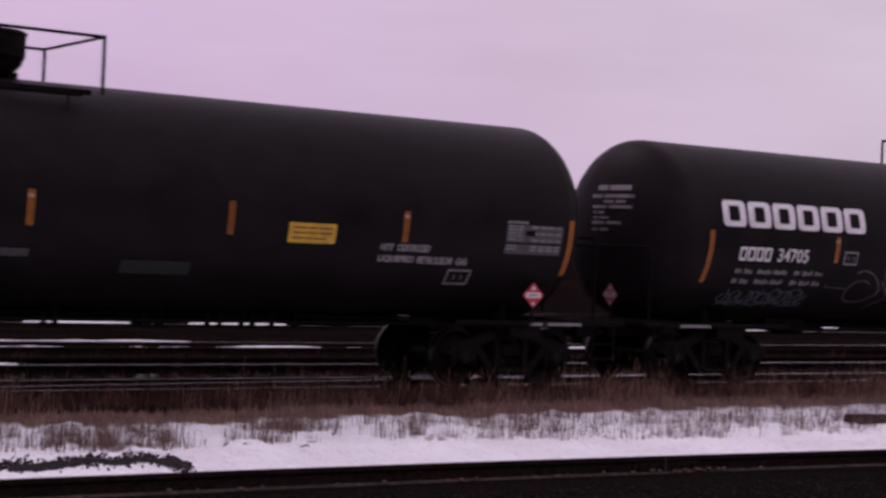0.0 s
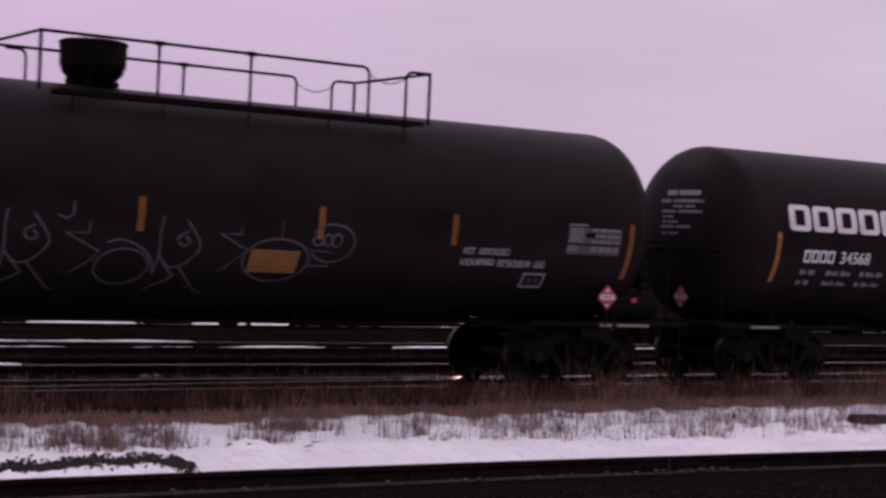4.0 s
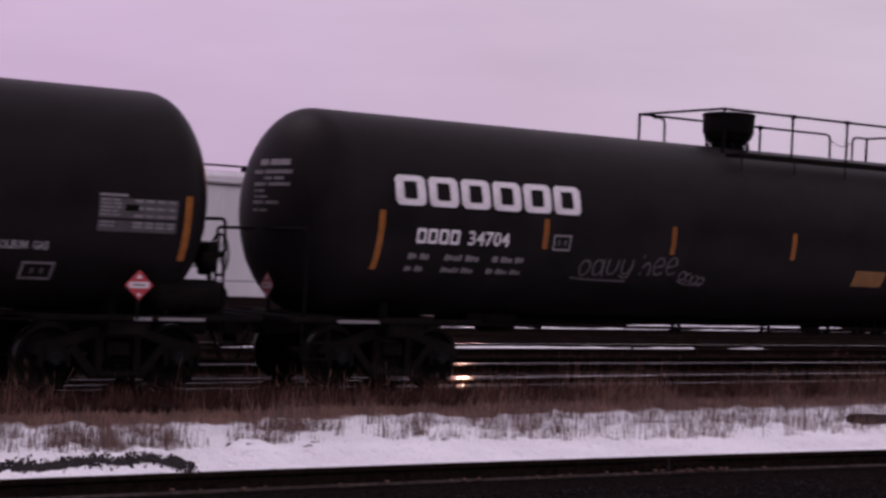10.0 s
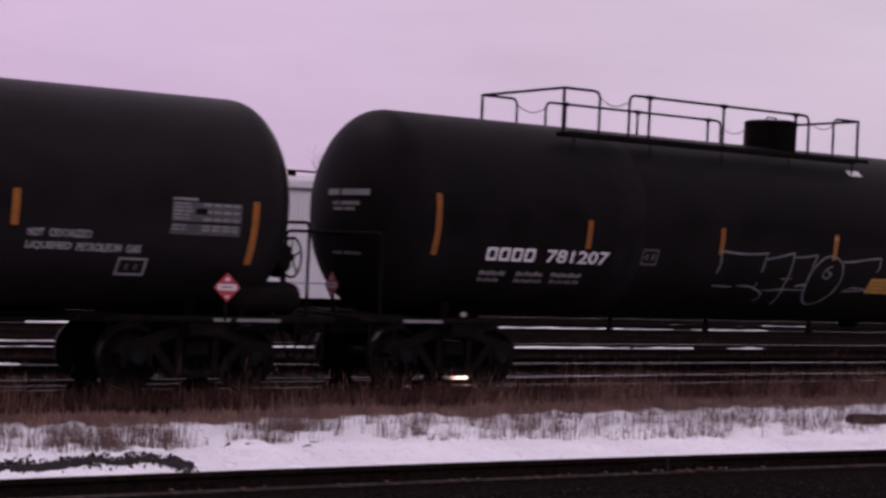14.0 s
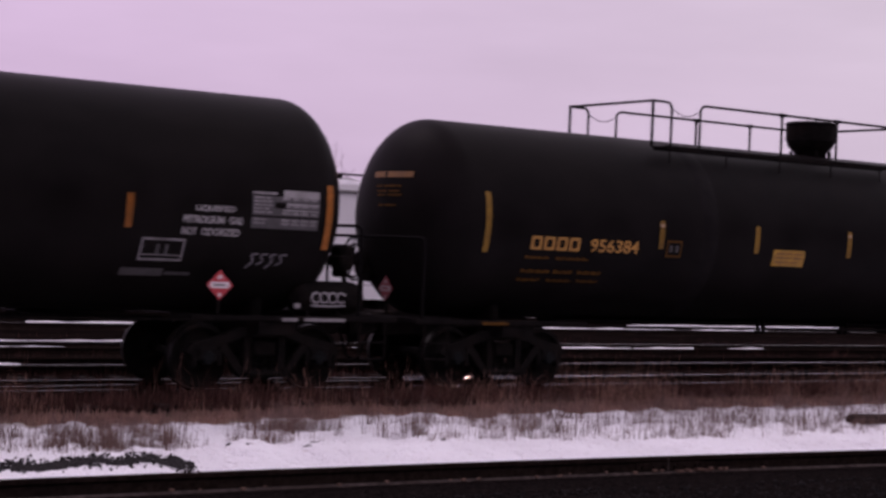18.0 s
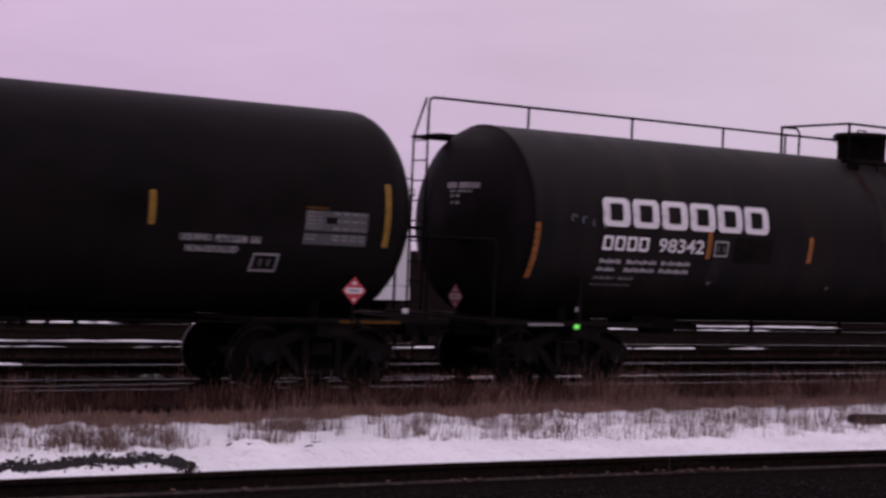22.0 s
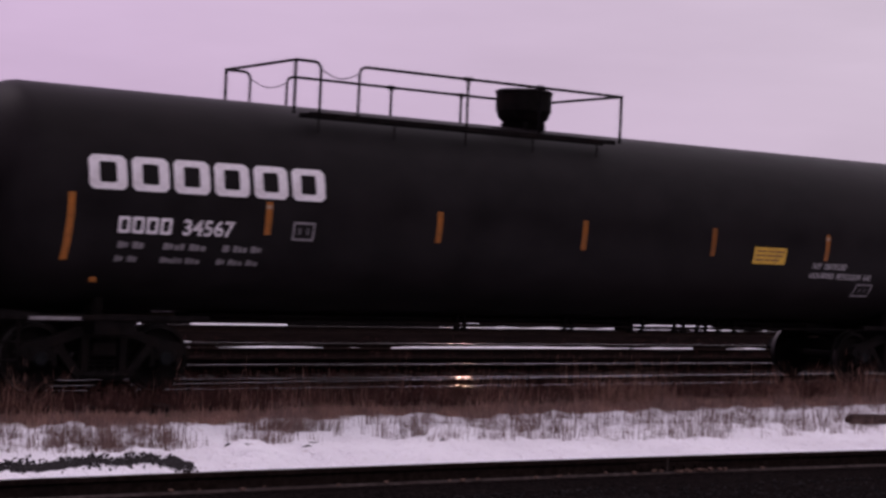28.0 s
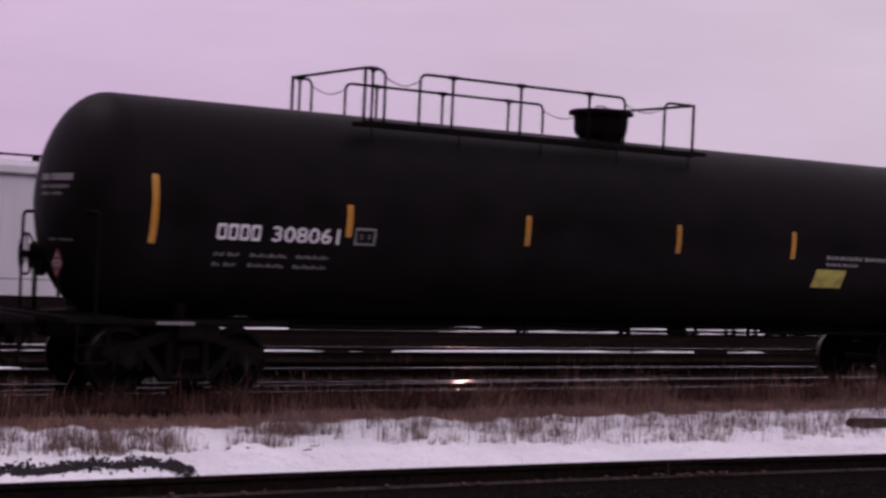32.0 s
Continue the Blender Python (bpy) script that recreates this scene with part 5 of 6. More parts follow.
# graffiti strokes: loops, zigzags and boxes without any meaning
def figure(x, zig):
    """One sprayed figure: a flat oval in a second arc, a stem, a loop with a curl and two legs."""
    def at(pts):
        return smooth_line([(x + u, z) for u, z in pts])
    out = [[(x + u, z) for u, z in line] for line in zig]
    if len(zig) > 1:
        out.append(oval(x + 0.36, 1.70, 0.38, 0.24))
    else:
        out.append(at([(0.52, 1.81), (0.40, 1.87), (0.16, 1.86), (0.01, 1.76), (-0.02, 1.64), (0.04, 1.54), (0.21, 1.49), (0.50, 1.49), (0.66, 1.55), (0.81, 1.63)]))
    out.append(at([(0.08, 2.01), (0.26, 2.06), (0.50, 2.0), (0.70, 1.87), (0.80, 1.73), (0.81, 1.63)]))
    out.append(at([(0.84, 2.40), (0.82, 2.19), (0.85, 1.87), (0.84, 1.61)]))
    out.append(at([(0.85, 1.87), (1.03, 1.69), (1.13, 1.58), (0.89, 1.44), (0.77, 1.35)]))
    out.append(at([(1.18, 2.36), (1.37, 2.13), (1.43, 2.0), (1.36, 1.86), (1.21, 1.74), (1.03, 1.72), (0.85, 1.87)]))
    out.append(at([(1.22, 2.20), (1.11, 2.15), (1.09, 2.07), (1.19, 2.01), (1.26, 2.07), (1.19, 2.14)]))
    out.append(at([(1.19, 1.72), (1.31, 1.61), (1.58, 1.39), (1.70, 1.38)]))
    return out


ZIG_A = [[(-0.18, 2.20), (-0.62, 1.74), (0.03, 1.72)]]
ZIG_B = [[(-0.13, 2.14), (-0.51, 2.10), (0.02, 1.88), (-0.06, 1.76), (-0.35, 1.53)], [(-0.56, 2.31), (-0.43, 2.32), (-0.40, 2.39)]]
ZIG_C = [[(-0.19, 2.28), (-0.19, 2.13), (-0.51, 2.12), (0.0, 1.89), (-0.09, 1.78), (-0.33, 1.60)], [(-0.64, 2.35), (-0.52, 2.30), (-0.43, 2.36), (-0.43, 2.54)]]
FOURTH = [[(1.45, 2.31), (1.46, 2.20), (1.15, 2.19), (1.60, 1.98), (1.30, 1.72), (0.82, 1.42)], oval(2.08, 1.86, 0.52, 0.30), [(2.10, 2.42), (2.09, 2.14)],
          oval(2.92, 2.13, 0.37, 0.27, -150, 150), oval(2.68, 2.16, 0.08, 0.07, 0, 380), oval(2.84, 2.17, 0.07, 0.08, 40, 420), oval(2.99, 2.17, 0.08, 0.09),
          [(2.58, 2.02), (2.95, 2.00)], [(2.56, 1.80), (2.95, 1.80), (2.78, 1.90)]]

rs = random.Random(3)
SCRAWL = []
for i in range(9):
    cx = -7.80 + i * 0.235
    SCRAWL.append(oval(cx, 1.52 + rs.uniform(-0.05, 0.05), rs.uniform(0.09, 0.2), rs.uniform(0.05, 0.13), rs.uniform(0, 180), rs.uniform(300, 520)))
    SCRAWL.append(smooth_line([(cx - 0.1, 1.36 + rs.uniform(-0.04, 0.06)), (cx + 0.02, 1.50), (cx + rs.uniform(0.0, 0.2), 1.62 + rs.uniform(-0.04, 0.05))]))
SCRAWL.append(smooth_line([(-7.9 + i * 0.42, 1.38 + 0.05 * (i % 2)) for i in range(6)]))
SMALL = []
for i, (cx, kind) in enumerate(((-4.55, "ring"), (-4.28, "ringstem"), (-3.98, "cup"), (-3.68, "hook"), (-3.28, "stem"), (-3.0, "curl"), (-2.72, "curl"))):
    z = 1.92 + 0.012 * i
    if kind in ("ring", "ringstem"):
        SMALL.append(oval(cx, z, 0.10, 0.12, 20 * i, 380 + 20 * i))
    if kind == "ringstem":
        SMALL.append(smooth_line([(cx + 0.10, z + 0.14), (cx + 0.09, z), (cx + 0.13, z - 0.14)]))
    if kind in ("cup", "hook"):
        SMALL.append(smooth_line([(cx - 0.10, z + 0.13), (cx - 0.10, z - 0.04), (cx - 0.02, z - 0.12), (cx + 0.08, z - 0.04), (cx + 0.10, z + 0.13)]))
    if kind == "hook":
        SMALL.append(smooth_line([(cx + 0.10, z + 0.13), (cx + 0.09, z - 0.12), (cx, z - 0.17), (cx - 0.12, z - 0.13)]))
    if kind == "stem":
        SMALL.append([(cx - 0.09, z + 0.20), (cx - 0.08, z - 0.14)])
        SMALL.append(smooth_line([(cx - 0.08, z - 0.02), (cx + 0.02, z + 0.07), (cx + 0.09, z), (cx + 0.10, z - 0.14)]))
    if kind == "curl":
        SMALL.append(smooth_line([(cx - 0.09, z - 0.01), (cx + 0.08, z + 0.03), (cx + 0.05, z + 0.14), (cx - 0.06, z + 0.12), (cx - 0.11, z - 0.01), (cx - 0.03, z - 0.13), (cx + 0.11, z - 0.09)]))
SMALL += [oval(-2.42 + 0.15 * i, 1.85 - 0.03 * i, 0.07, 0.07, 60 * i, 330 + 60 * i) for i in range(4)]
SMALL += [smooth_line([(-4.78, 1.76), (-4.5, 1.74), (-4.0, 1.73), (-3.6, 1.73)]), smooth_line([(-2.5, 1.76), (-2.2, 1.70), (-1.9, 1.74)])]
FRAMES = [smooth_line([(-2.82, 2.25), (-2.43, 2.22), (-2.06, 2.22), (-1.69, 2.25)]), [(-2.82, 2.25), (-2.76, 2.05), (-2.78, 1.87)], [(-2.76, 1.67), (-2.31, 1.66)], [(-2.18, 1.68), (-1.94, 1.68), (-1.72, 1.66)],
          [(-1.74, 2.25), (-1.74, 1.99), (-1.74, 1.68)], smooth_line([(-1.75, 2.14), (-1.4, 2.2), (-1.07, 2.28)]), smooth_line([(-1.08, 2.27), (-1.06, 1.98), (-1.07, 1.72), (-1.03, 1.47), (-1.06, 1.37)]),
          [(-1.1, 2.2), (-0.8, 2.21), (-0.5, 2.26)]]
FRAMES += [[(-1.21, 1.82), (-0.96, 1.84)], [(-0.5, 2.26), (-0.54, 2.11), (-0.56, 1.84)], smooth_line([(-1.77, 1.64), (-1.56, 1.59), (-1.48, 1.5), (-1.56, 1.42)]),
          [(-1.52, 1.61), (-1.06, 1.64), (-0.48, 1.64)], [(-0.8, 1.71), (-0.57, 1.75), (-0.51, 1.72), (-0.79, 1.7)], oval(-0.13, 1.82, 0.42, 0.43), smooth_line([(-0.04, 2.08), (-0.2, 2.0), (-0.22, 1.9), (-0.1, 1.86), (-0.02, 1.93), (-0.14, 1.98)]),
          smooth_line([(0.17, 2.16), (0.47, 2.17), (0.81, 2.22), (1.16, 2.25)]), [(1.16, 2.25), (1.18, 2.1), (1.14, 2.0)], [(0.21, 2.14), (0.26, 1.95)], [(1.1, 1.67), (0.49, 1.64), (0.69, 1.71), (1.09, 1.69)]]
TAGS = [smooth_line([(1.43, 2.42), (1.6, 2.28), (1.7, 2.46)]), smooth_line([(1.62, 2.3), (1.72, 2.12)]), oval(1.92, 2.26, 0.1, 0.10, -90, 200), oval(1.93, 2.10, 0.12, 0.10, -100, 150), [(2.15, 2.36), (2.13, 2.08)],
        smooth_line([(2.5, 2.34), (2.3, 2.30), (2.45, 2.18), (2.3, 2.06)]), oval(2.05, 1.86, 0.1, 0.08)]

a_car(7.66, "", -1, "", {"half": 8.52, "rail_r": (9.24, 2.40), "notices": [(3.58, 4.35, 2.40, 2.12, YELLOW)], "panels": [(7.37, 8.45, 2.54, 2.09, "grey")], "plac": 7.96, "tips": (2, 3, 5),
                       "stripes": std_stripes((-8.61, -5.68, -2.92, -0.18, 2.67, 5.53, 8.62), (2.65, 1.78), (2.65, 2.19)),
                       "patches": [(1.18, 2.20, 1.79, 1.61, GREENF, "faint dark green sprayed smudge"), (-0.50, -0.12, 1.89, 1.79, FAINT, "faint worn stencil patch")]}, drum=False)
a_car(27.85, "34705", 1, "R", {"half": 8.59, "rail_l": (9.77, 2.30), "rail_r": (9.38, 2.40), "blocks": (-8.30, -4.72, 3.16, 2.72), "number": (-7.86, -6.19, 2.385, 2.15, "34705", WHITE), "print": MARKO, "notices": [(1.66, 2.43, 2.00, 1.68, YELLOW_D)], "panels": [(7.16, 8.24, 2.55, 2.13, "grey")],
      "stripes": std_stripes((-8.54, -5.48, -2.82, -0.05, 2.70, 5.0, 8.46), (2.64, 1.75), (2.64, 2.18)), "tips": (1, 2), "plac": 8.04, "tags": [(8.60, -1.50, 1.42, REDTAG, "red valve tag")],
      "boxes": [(-5.28, -4.93, 2.39, 2.15, MIDP), (6.47, 6.90, 1.805, 1.575, GREYP)],
      "lines": [(-7.86, -5.72, 2.01, 1.93, [0.45, 0.12, 0.5, 0.35, 0.9, 0.15, 0.85, 0.5, 0.4, 0.15, 0.7, 0.15, 0.5], MIDP), (-7.85, -5.70, 1.84, 1.755, [0.35, 0.15, 0.5, 0.4, 0.9, 0.12, 0.8, 0.5, 0.45, 0.15, 0.7, 0.15, 0.5], MIDP)],
      "spray": [(figure(-4.90, ZIG_A) + figure(-2.70, ZIG_B) + figure(-0.56, ZIG_C) + FOURTH, SPRAY, 0.026), (SCRAWL, SPRAYB, 0.03)]}, shift=0.07)
a_car(48.235, "34568", 1, "R", {"half": 8.54, "half_l": 8.96, "rail_l": (9.76, 2.31), "rail_r": (9.24, 2.40), "blocks": (-8.34, -4.80, 3.16, 2.71), "number": (-7.93, -6.24, 2.385, 2.165, "34568", WHITE), "notices": [(-4.69, -3.91, 2.40, 2.12, YELLOW)], "bands": [(3.65, 4.0)], "panels": [(7.34, 8.46, 2.60, 2.16, "grey")],
      "stripes": std_stripes((-8.58, -5.69, -2.98, -0.16, 2.73, 5.50, 8.62), (2.67, 1.80), (2.67, 2.21)), "tips": (0, 1, 2, 4), "plac": 7.97}, box_z=1.725)
a_car(68.41, "34704", 1, "R", {"belly": 0.965, "half": 8.67, "half_l": 8.88, "rail_l": (9.64, 2.31), "rail_r": (9.40, 2.41), "blocks": (-8.25, -4.73, 3.18, 2.74), "number": (-7.85, -6.15, 2.41, 2.19, "34704", WHITE), "notices": [(1.70, 2.50, 2.05, 1.77, YELLOW_D)], "bands": [(3.85, 4.5)], "panels": [(7.21, 8.25, 2.60, 2.16, "grey")],
      "stripes": std_stripes((-8.48, -5.46, -2.80, 0.0, 2.78, 5.06, 8.47), (2.65, 1.78), (2.65, 2.19)), "plac": 8.10, "boxes": [(-5.30, -4.95, 2.42, 2.17, MIDP), (6.56, 6.98, 1.82, 1.58, GREYP)], "spray": [(SMALL, SPRAYM, 0.036)]}, shift=0.11)

e = tank_car({"x": 88.52, "paint": TANK_DARK, "bands": [(-5.15, -4.56)], "fat": 1.020, "side": -1, "brakes": "R", "drum": True, "hangers": (-4.2, -2.0, 0.6, 3.4), "label": "black tank car with white lettering and sprayed frames", "tank": "matt black cylindrical tank with rounded ends",
          "dome": -0.22, "dome_style": "tub",
          "rails": {"segments": [(-5.99, -5.25, False, True), (-4.62, -0.42, True, True), (0.22, 0.86, True, False)], "posts": [-4.18, -2.5, -0.75], "chains": [(-5.25, -4.62), (-0.42, 0.25)], "half": 1.1, "z": 4.685, "deck": (-6.0, 1.0)},
          "half": 8.44, "half_l": 8.71, "rail_l": (9.50, 2.26), "rail_r": (9.21, 2.35), "tips": (3,),
          "stripes": std_stripes((-8.61, -5.71, -2.83, -0.08, 2.73, 5.55, 8.58), (2.885, 1.99), (2.625, 2.18)),
          "number": (-7.64, -5.23, 2.14, 1.94, "781207", WHITE), "cut": 0.40,
          "lines": [(-7.65, -5.66, 1.79, 1.72, [1.2, 0.5, 1.3, 0.4, 1.5], MIDP), (-7.65, -5.66, 1.68, 1.62, [1.0, 0.7, 1.3, 0.4, 1.4], DULLP)],
          "words": [("LIQUEFIED", 6.50, 7.10, 2.52, 2.43, GREYP), ("PETROLEUM GAS", 6.33, 7.22, 2.38, 2.28, GREYP), ("NOT ODORIZED", 6.33, 7.20, 2.22, 2.12, GREYP)],
          "boxes": [(-4.54, -4.20, 2.22, 1.96, FAINT), (5.78, 6.42, 2.06, 1.76, MIDP)], "print": MARKO, "notices": [(1.07, 1.83, 1.885, 1.62, YELLOW_M)],
          "panels": [(7.35, 8.41, 2.69, 2.25, "grey")], "plac": 6.93,
          "head": [(0.16, -0.84, 2.91, 2.82), (-0.01, -0.66, 2.73, 2.67), (-0.04, -0.57, 2.64, 2.59), (0.04, -0.63, 1.98, 1.94)],
          "patches": [(0.68, 1.02, 3.80, 3.70, WHITE, "white decal below the walkway"), (7.83, 8.41, 2.78, 2.50, GREYP, "pale square of the data panel"), (5.59, 6.21, 1.655, 1.555, FAINT, "worn stencil line"), (6.24, 6.62, 1.615, 1.575, FAINT, "thin worn stencil line")],
          "spray": [(FRAMES, SPRAYW, 0.032), (TAGS, SPRAYW, 0.032), ([smooth_line([(7.42 + 0.15 * i, 1.70 + 0.05 * (i % 2)), (7.50 + 0.15 * i, 1.80), (7.46 + 0.15 * i, 1.88), (7.56 + 0.15 * i, 1.90)]) for i in range(4)], SPRAYW, 0.03)],
          "tags": [(-8.05, -1.49, 1.12, MIDP, "small pale plate"), (8.17, -1.46, 1.20, MIDP, "small pale plate")]})
for i in range(4):
    part("graffiti_stroke", Shape().tube([(8.62 + 0.14 * i + 0.075 * math.cos(a), -0.98 - 0.242 * math.cos(0.28 * math.sin(a)), 1.31 + 0.07 * math.sin(a)) for a in [0.5 + 0.42 * j for j in range(13)]], 0.014, 5), MARKW, e, "white sprayed loop on the air reservoir")
part("graffiti_stroke", Shape().tube([(8.55, -1.20, 1.20), (8.85, -1.205, 1.19), (9.12, -1.20, 1.20)], 0.014, 5), MARKW, e, "white sprayed line on the air reservoir")
tank_car({"x": 108.56, "belly": 0.965, "bands": [(-4.25, -3.89)], "half": 8.72, "paint": TANK_DARK, "side": -1, "brakes": "L", "drum": False, "label": "black tank car with amber lettering and stripes", "tank": "matt black cylindrical tank with rounded ends",
          "dome": -0.14, "rails": std_rails(-0.14, -1),
          "half_l": 8.84, "rail_l": (9.70, 2.27), "rail_r": (9.45, 2.42), "tape": TAPE_Y, "tips": (1, 3, 4), "panel_head": BROWNP, "sill_l": (-8.38, 0.24),
          "stripes": std_stripes((-8.65, -5.14, -2.97, -0.68, 2.08, 4.93, 8.63), (3.02, 2.10), (2.735, 2.28)),
          "number": (-7.80, -5.61, 2.385, 2.175, "956384", OCHRE), "cut": 0.46,
          "lines": [(-7.86, -6.6, 2.08, 2.03, [1.0, 0.3, 1.4], BROWNP), (-7.86, -6.25, 1.87, 1.81, [1.5, 0.2, 1.0, 0.3, 1.3], BROWNP), (-7.86, -6.25, 1.73, 1.68, [1.2, 0.4, 1.4, 0.3, 1.2], BROWNP)],
          "words": [("LIQUEFIED PETROLEUM GAS", 5.38, 6.60, 2.18, 2.08, GREYP), ("NON-ODORIZED", 5.48, 6.28, 2.03, 1.94, GREYP)],
          "boxes": [(-5.01, -4.68, 2.42, 2.15, BROWNP), (6.53, 6.95, 1.95, 1.69, GREYP)], "notices": [(-2.55, -1.78, 2.36, 2.08, YELLOW_M)],
          "panels": [(7.26, 8.30, 2.58, 2.10, "dim")], "plac": 8.14,
          "head": [(0.28, -0.70, 3.29, 3.20), (0.14, -0.49, 3.08, 3.05), (0.10, -0.47, 3.0, 2.97), (0.08, -0.53, 2.94, 2.91), (0.03, -0.43, 2.78, 2.75)], "head_mat": BROWNP,
          "sill": BROWNP, "sillkey": "o", "tags": [(9.05, -1.47, 1.18, PWHITE, "small white plate"), (-8.0, -0.9, 1.5, DULLP, "small pale plate")]})
q = tank_car({"x": 129.0, "paint": TANK_OLD, "side": 1, "brakes": "", "drum": False, "hangers": (-3.2, -0.9, 2.6, 4.6), "style": "rimmed", "label": "weathered black tank car with rust-streaked insulated jacket", "tank": "rust-streaked black jacketed tank with rimmed ends",
              "dome": -0.10, "dome_style": "drum",
              "rails": {"segments": [(-1.40, -0.05, False, True), (0.50, 1.28, True, False)], "far": [(-1.40, -0.92, False, True), (0.44, 1.28, True, False)], "posts": [], "chains": [(-0.05, 0.50)], "half": 0.85, "z": 4.76, "deck": (-1.42, 1.42), "deck_z": 4.10},
              "stripes": std_stripes((-9.06, -5.43, -3.02, 0.10, 3.04, 5.89, 9.03), (2.60, 1.73), (2.60, 2.15)),
              "blocks": (-7.76, -4.02, 3.06, 2.60), "number": (-7.73, -5.54, 2.45, 2.22, "98342", WHITE), "cut": 0.46,
              "lines": [(-7.72, -5.77, 2.08, 2.01, [1.2, 0.3, 1.7, 0.3, 1.7], MARKW), (-7.72, -5.77, 1.95, 1.88, [1.0, 0.5, 1.7, 0.3, 1.7], MARKW), (-7.72, -6.9, 1.80, 1.75, [1.4, 0.3, 1], MIDP), (-7.72, -6.9, 1.68, 1.65, [1], DULLP)],
              "words": [("NOT ODORIZED", 6.85, 7.70, 2.13, 2.05, GREYP)],
              "boxes": [(-5.31, -4.99, 2.455, 2.19, GREYP), (6.91, 7.35, 2.01, 1.715, GREYP)], "notices": [(4.71, 5.33, 2.045, 1.755, YELLOWG)], "panels": [(7.83, 8.91, 2.72, 2.26, "plain")], "plac": 8.08, "end_plac": (-0.2, 1.37),
              "patches": [(6.13, 7.81, 2.285, 2.16, WHITE, "blank white strip painted over old words"), (-4.85, -3.95, 2.52, 2.10, STEEL, "darker repainted rectangle"), (-5.32, -5.05, 2.15, 1.76, STREAK, "dull grey stencil patch")],
              "head": [(-0.03, -0.79, 3.19, 3.10), (-0.12, -0.65, 3.07, 3.03), (-0.15, -0.38, 3.0, 2.95), (-0.18, -0.39, 2.89, 2.84)],
              "spray": [([oval(-8.35 + 0.22 * i, 2.70 - 0.03 * i, 0.05, 0.05, 60 * i, 250) for i in range(4)], SPRAYB, 0.035)],
              "marks": ((-5.2, 1.74), (-2.3, 1.72), (2.2, 1.70)), "tags": [(-8.15, -1.48, 0.98, GREEN, "small glowing green tag on the sill"), (8.75, -1.4, 1.3, REDTAG, "red valve tag"), (9.2, -1.47, 1.15, REDTAG, "red tag"), (-8.1, -1.42, 1.25, GREYP, "pale post plate")]})
for x, z1, z0, w in ((-1.14, 4.0, 2.6, 0.07), (-1.0, 3.9, 3.0, 0.04), (-0.08, 4.05, 2.9, 0.06), (-0.15, 4.0, 2.2, 0.05), (0.16, 4.05, 1.9, 0.08), (0.2, 4.0, 2.6, 0.05), (0.5, 4.0, 2.5, 0.07), (1.3, 3.95, 2.7, 0.06), (1.22, 3.95, 2.0, 0.04), (-0.55, 4.0, 3.2, 0.04)):
    part("grime_streak", patch(x - w, x + w, z1, z0, None, 0.003), STREAK, q, "pale vertical streak running down the jacket")
for x, z1, z0, w in ((-1.3, 4.02, 3.3, 0.10), (-0.35, 4.05, 3.5, 0.16), (0.05, 4.05, 3.1, 0.05), (0.34, 4.05, 2.35, 0.06), (0.62, 4.05, 2.2, 0.05), (1.36, 3.98, 3.2, 0.05)):
    part("rust_streak", patch(x - w, x + w, z1, z0, None, 0.004), RUSTRUN, q, "brown rust run below the platform")
# long running board with its rail, and the end ladder
part("running_board", Shape().box(-9.45, 9.0, 0.72, 1.12, 3.98, 4.03, 0.008), STEEL, q, "dark steel running board along the tank top")
part("long_handrail", Shape().tube([(-9.52, 0.95, 3.98)] + bend((-9.52, 0.95, 3.98), (-9.52, 0.95, 4.63), (8.9, 0.95, 4.63), 0.13)
     + bend((-9.52, 0.95, 4.63), (8.9, 0.95, 4.63), (8.9, 0.95, 3.98), 0.13) + [(8.9, 0.95, 3.98)], 0.022), RAILING, q, "pipe handrail along the running board")
for x in (-7.45, -5.1, -2.85, -1.2, 2.2, 4.75, 6.95):
    part("handrail_post", lambda: Shape().tube([(0, 0, 0), (0, 0, 0.63)], 0.022), RAILING, q, key="long_post", at=pose(x, 0.95, 4.0))
lad = part("end_ladder", Shape().tube([(-9.75, 0.60, 1.05), (-9.75, 0.60, 3.98)], 0.02).tube([(-9.75, 1.02, 1.05), (-9.75, 1.02, 3.98), (-9.52, 1.02, 4.62)], 0.02), RAILING, q, "narrow steel end ladder")
for i in range(9):
    part("rung", lambda: Shape().tube([(-9.75, 0.60, 0), (-9.75, 1.02, 0)], 0.013, 6), RAILING, lad, key="rung", at=pose(0, 0, 1.25 + i * 0.33))
part("ladder_bracket", Shape().box(-9.77, -9.0, 0.55, 1.07, 3.93, 3.98, 0.01), STEEL, q)
part("jacket_post", Shape().box(-8.10, -8.02, -1.44, -1.36, 1.02, 1.75, 0.01), STEEL, q)

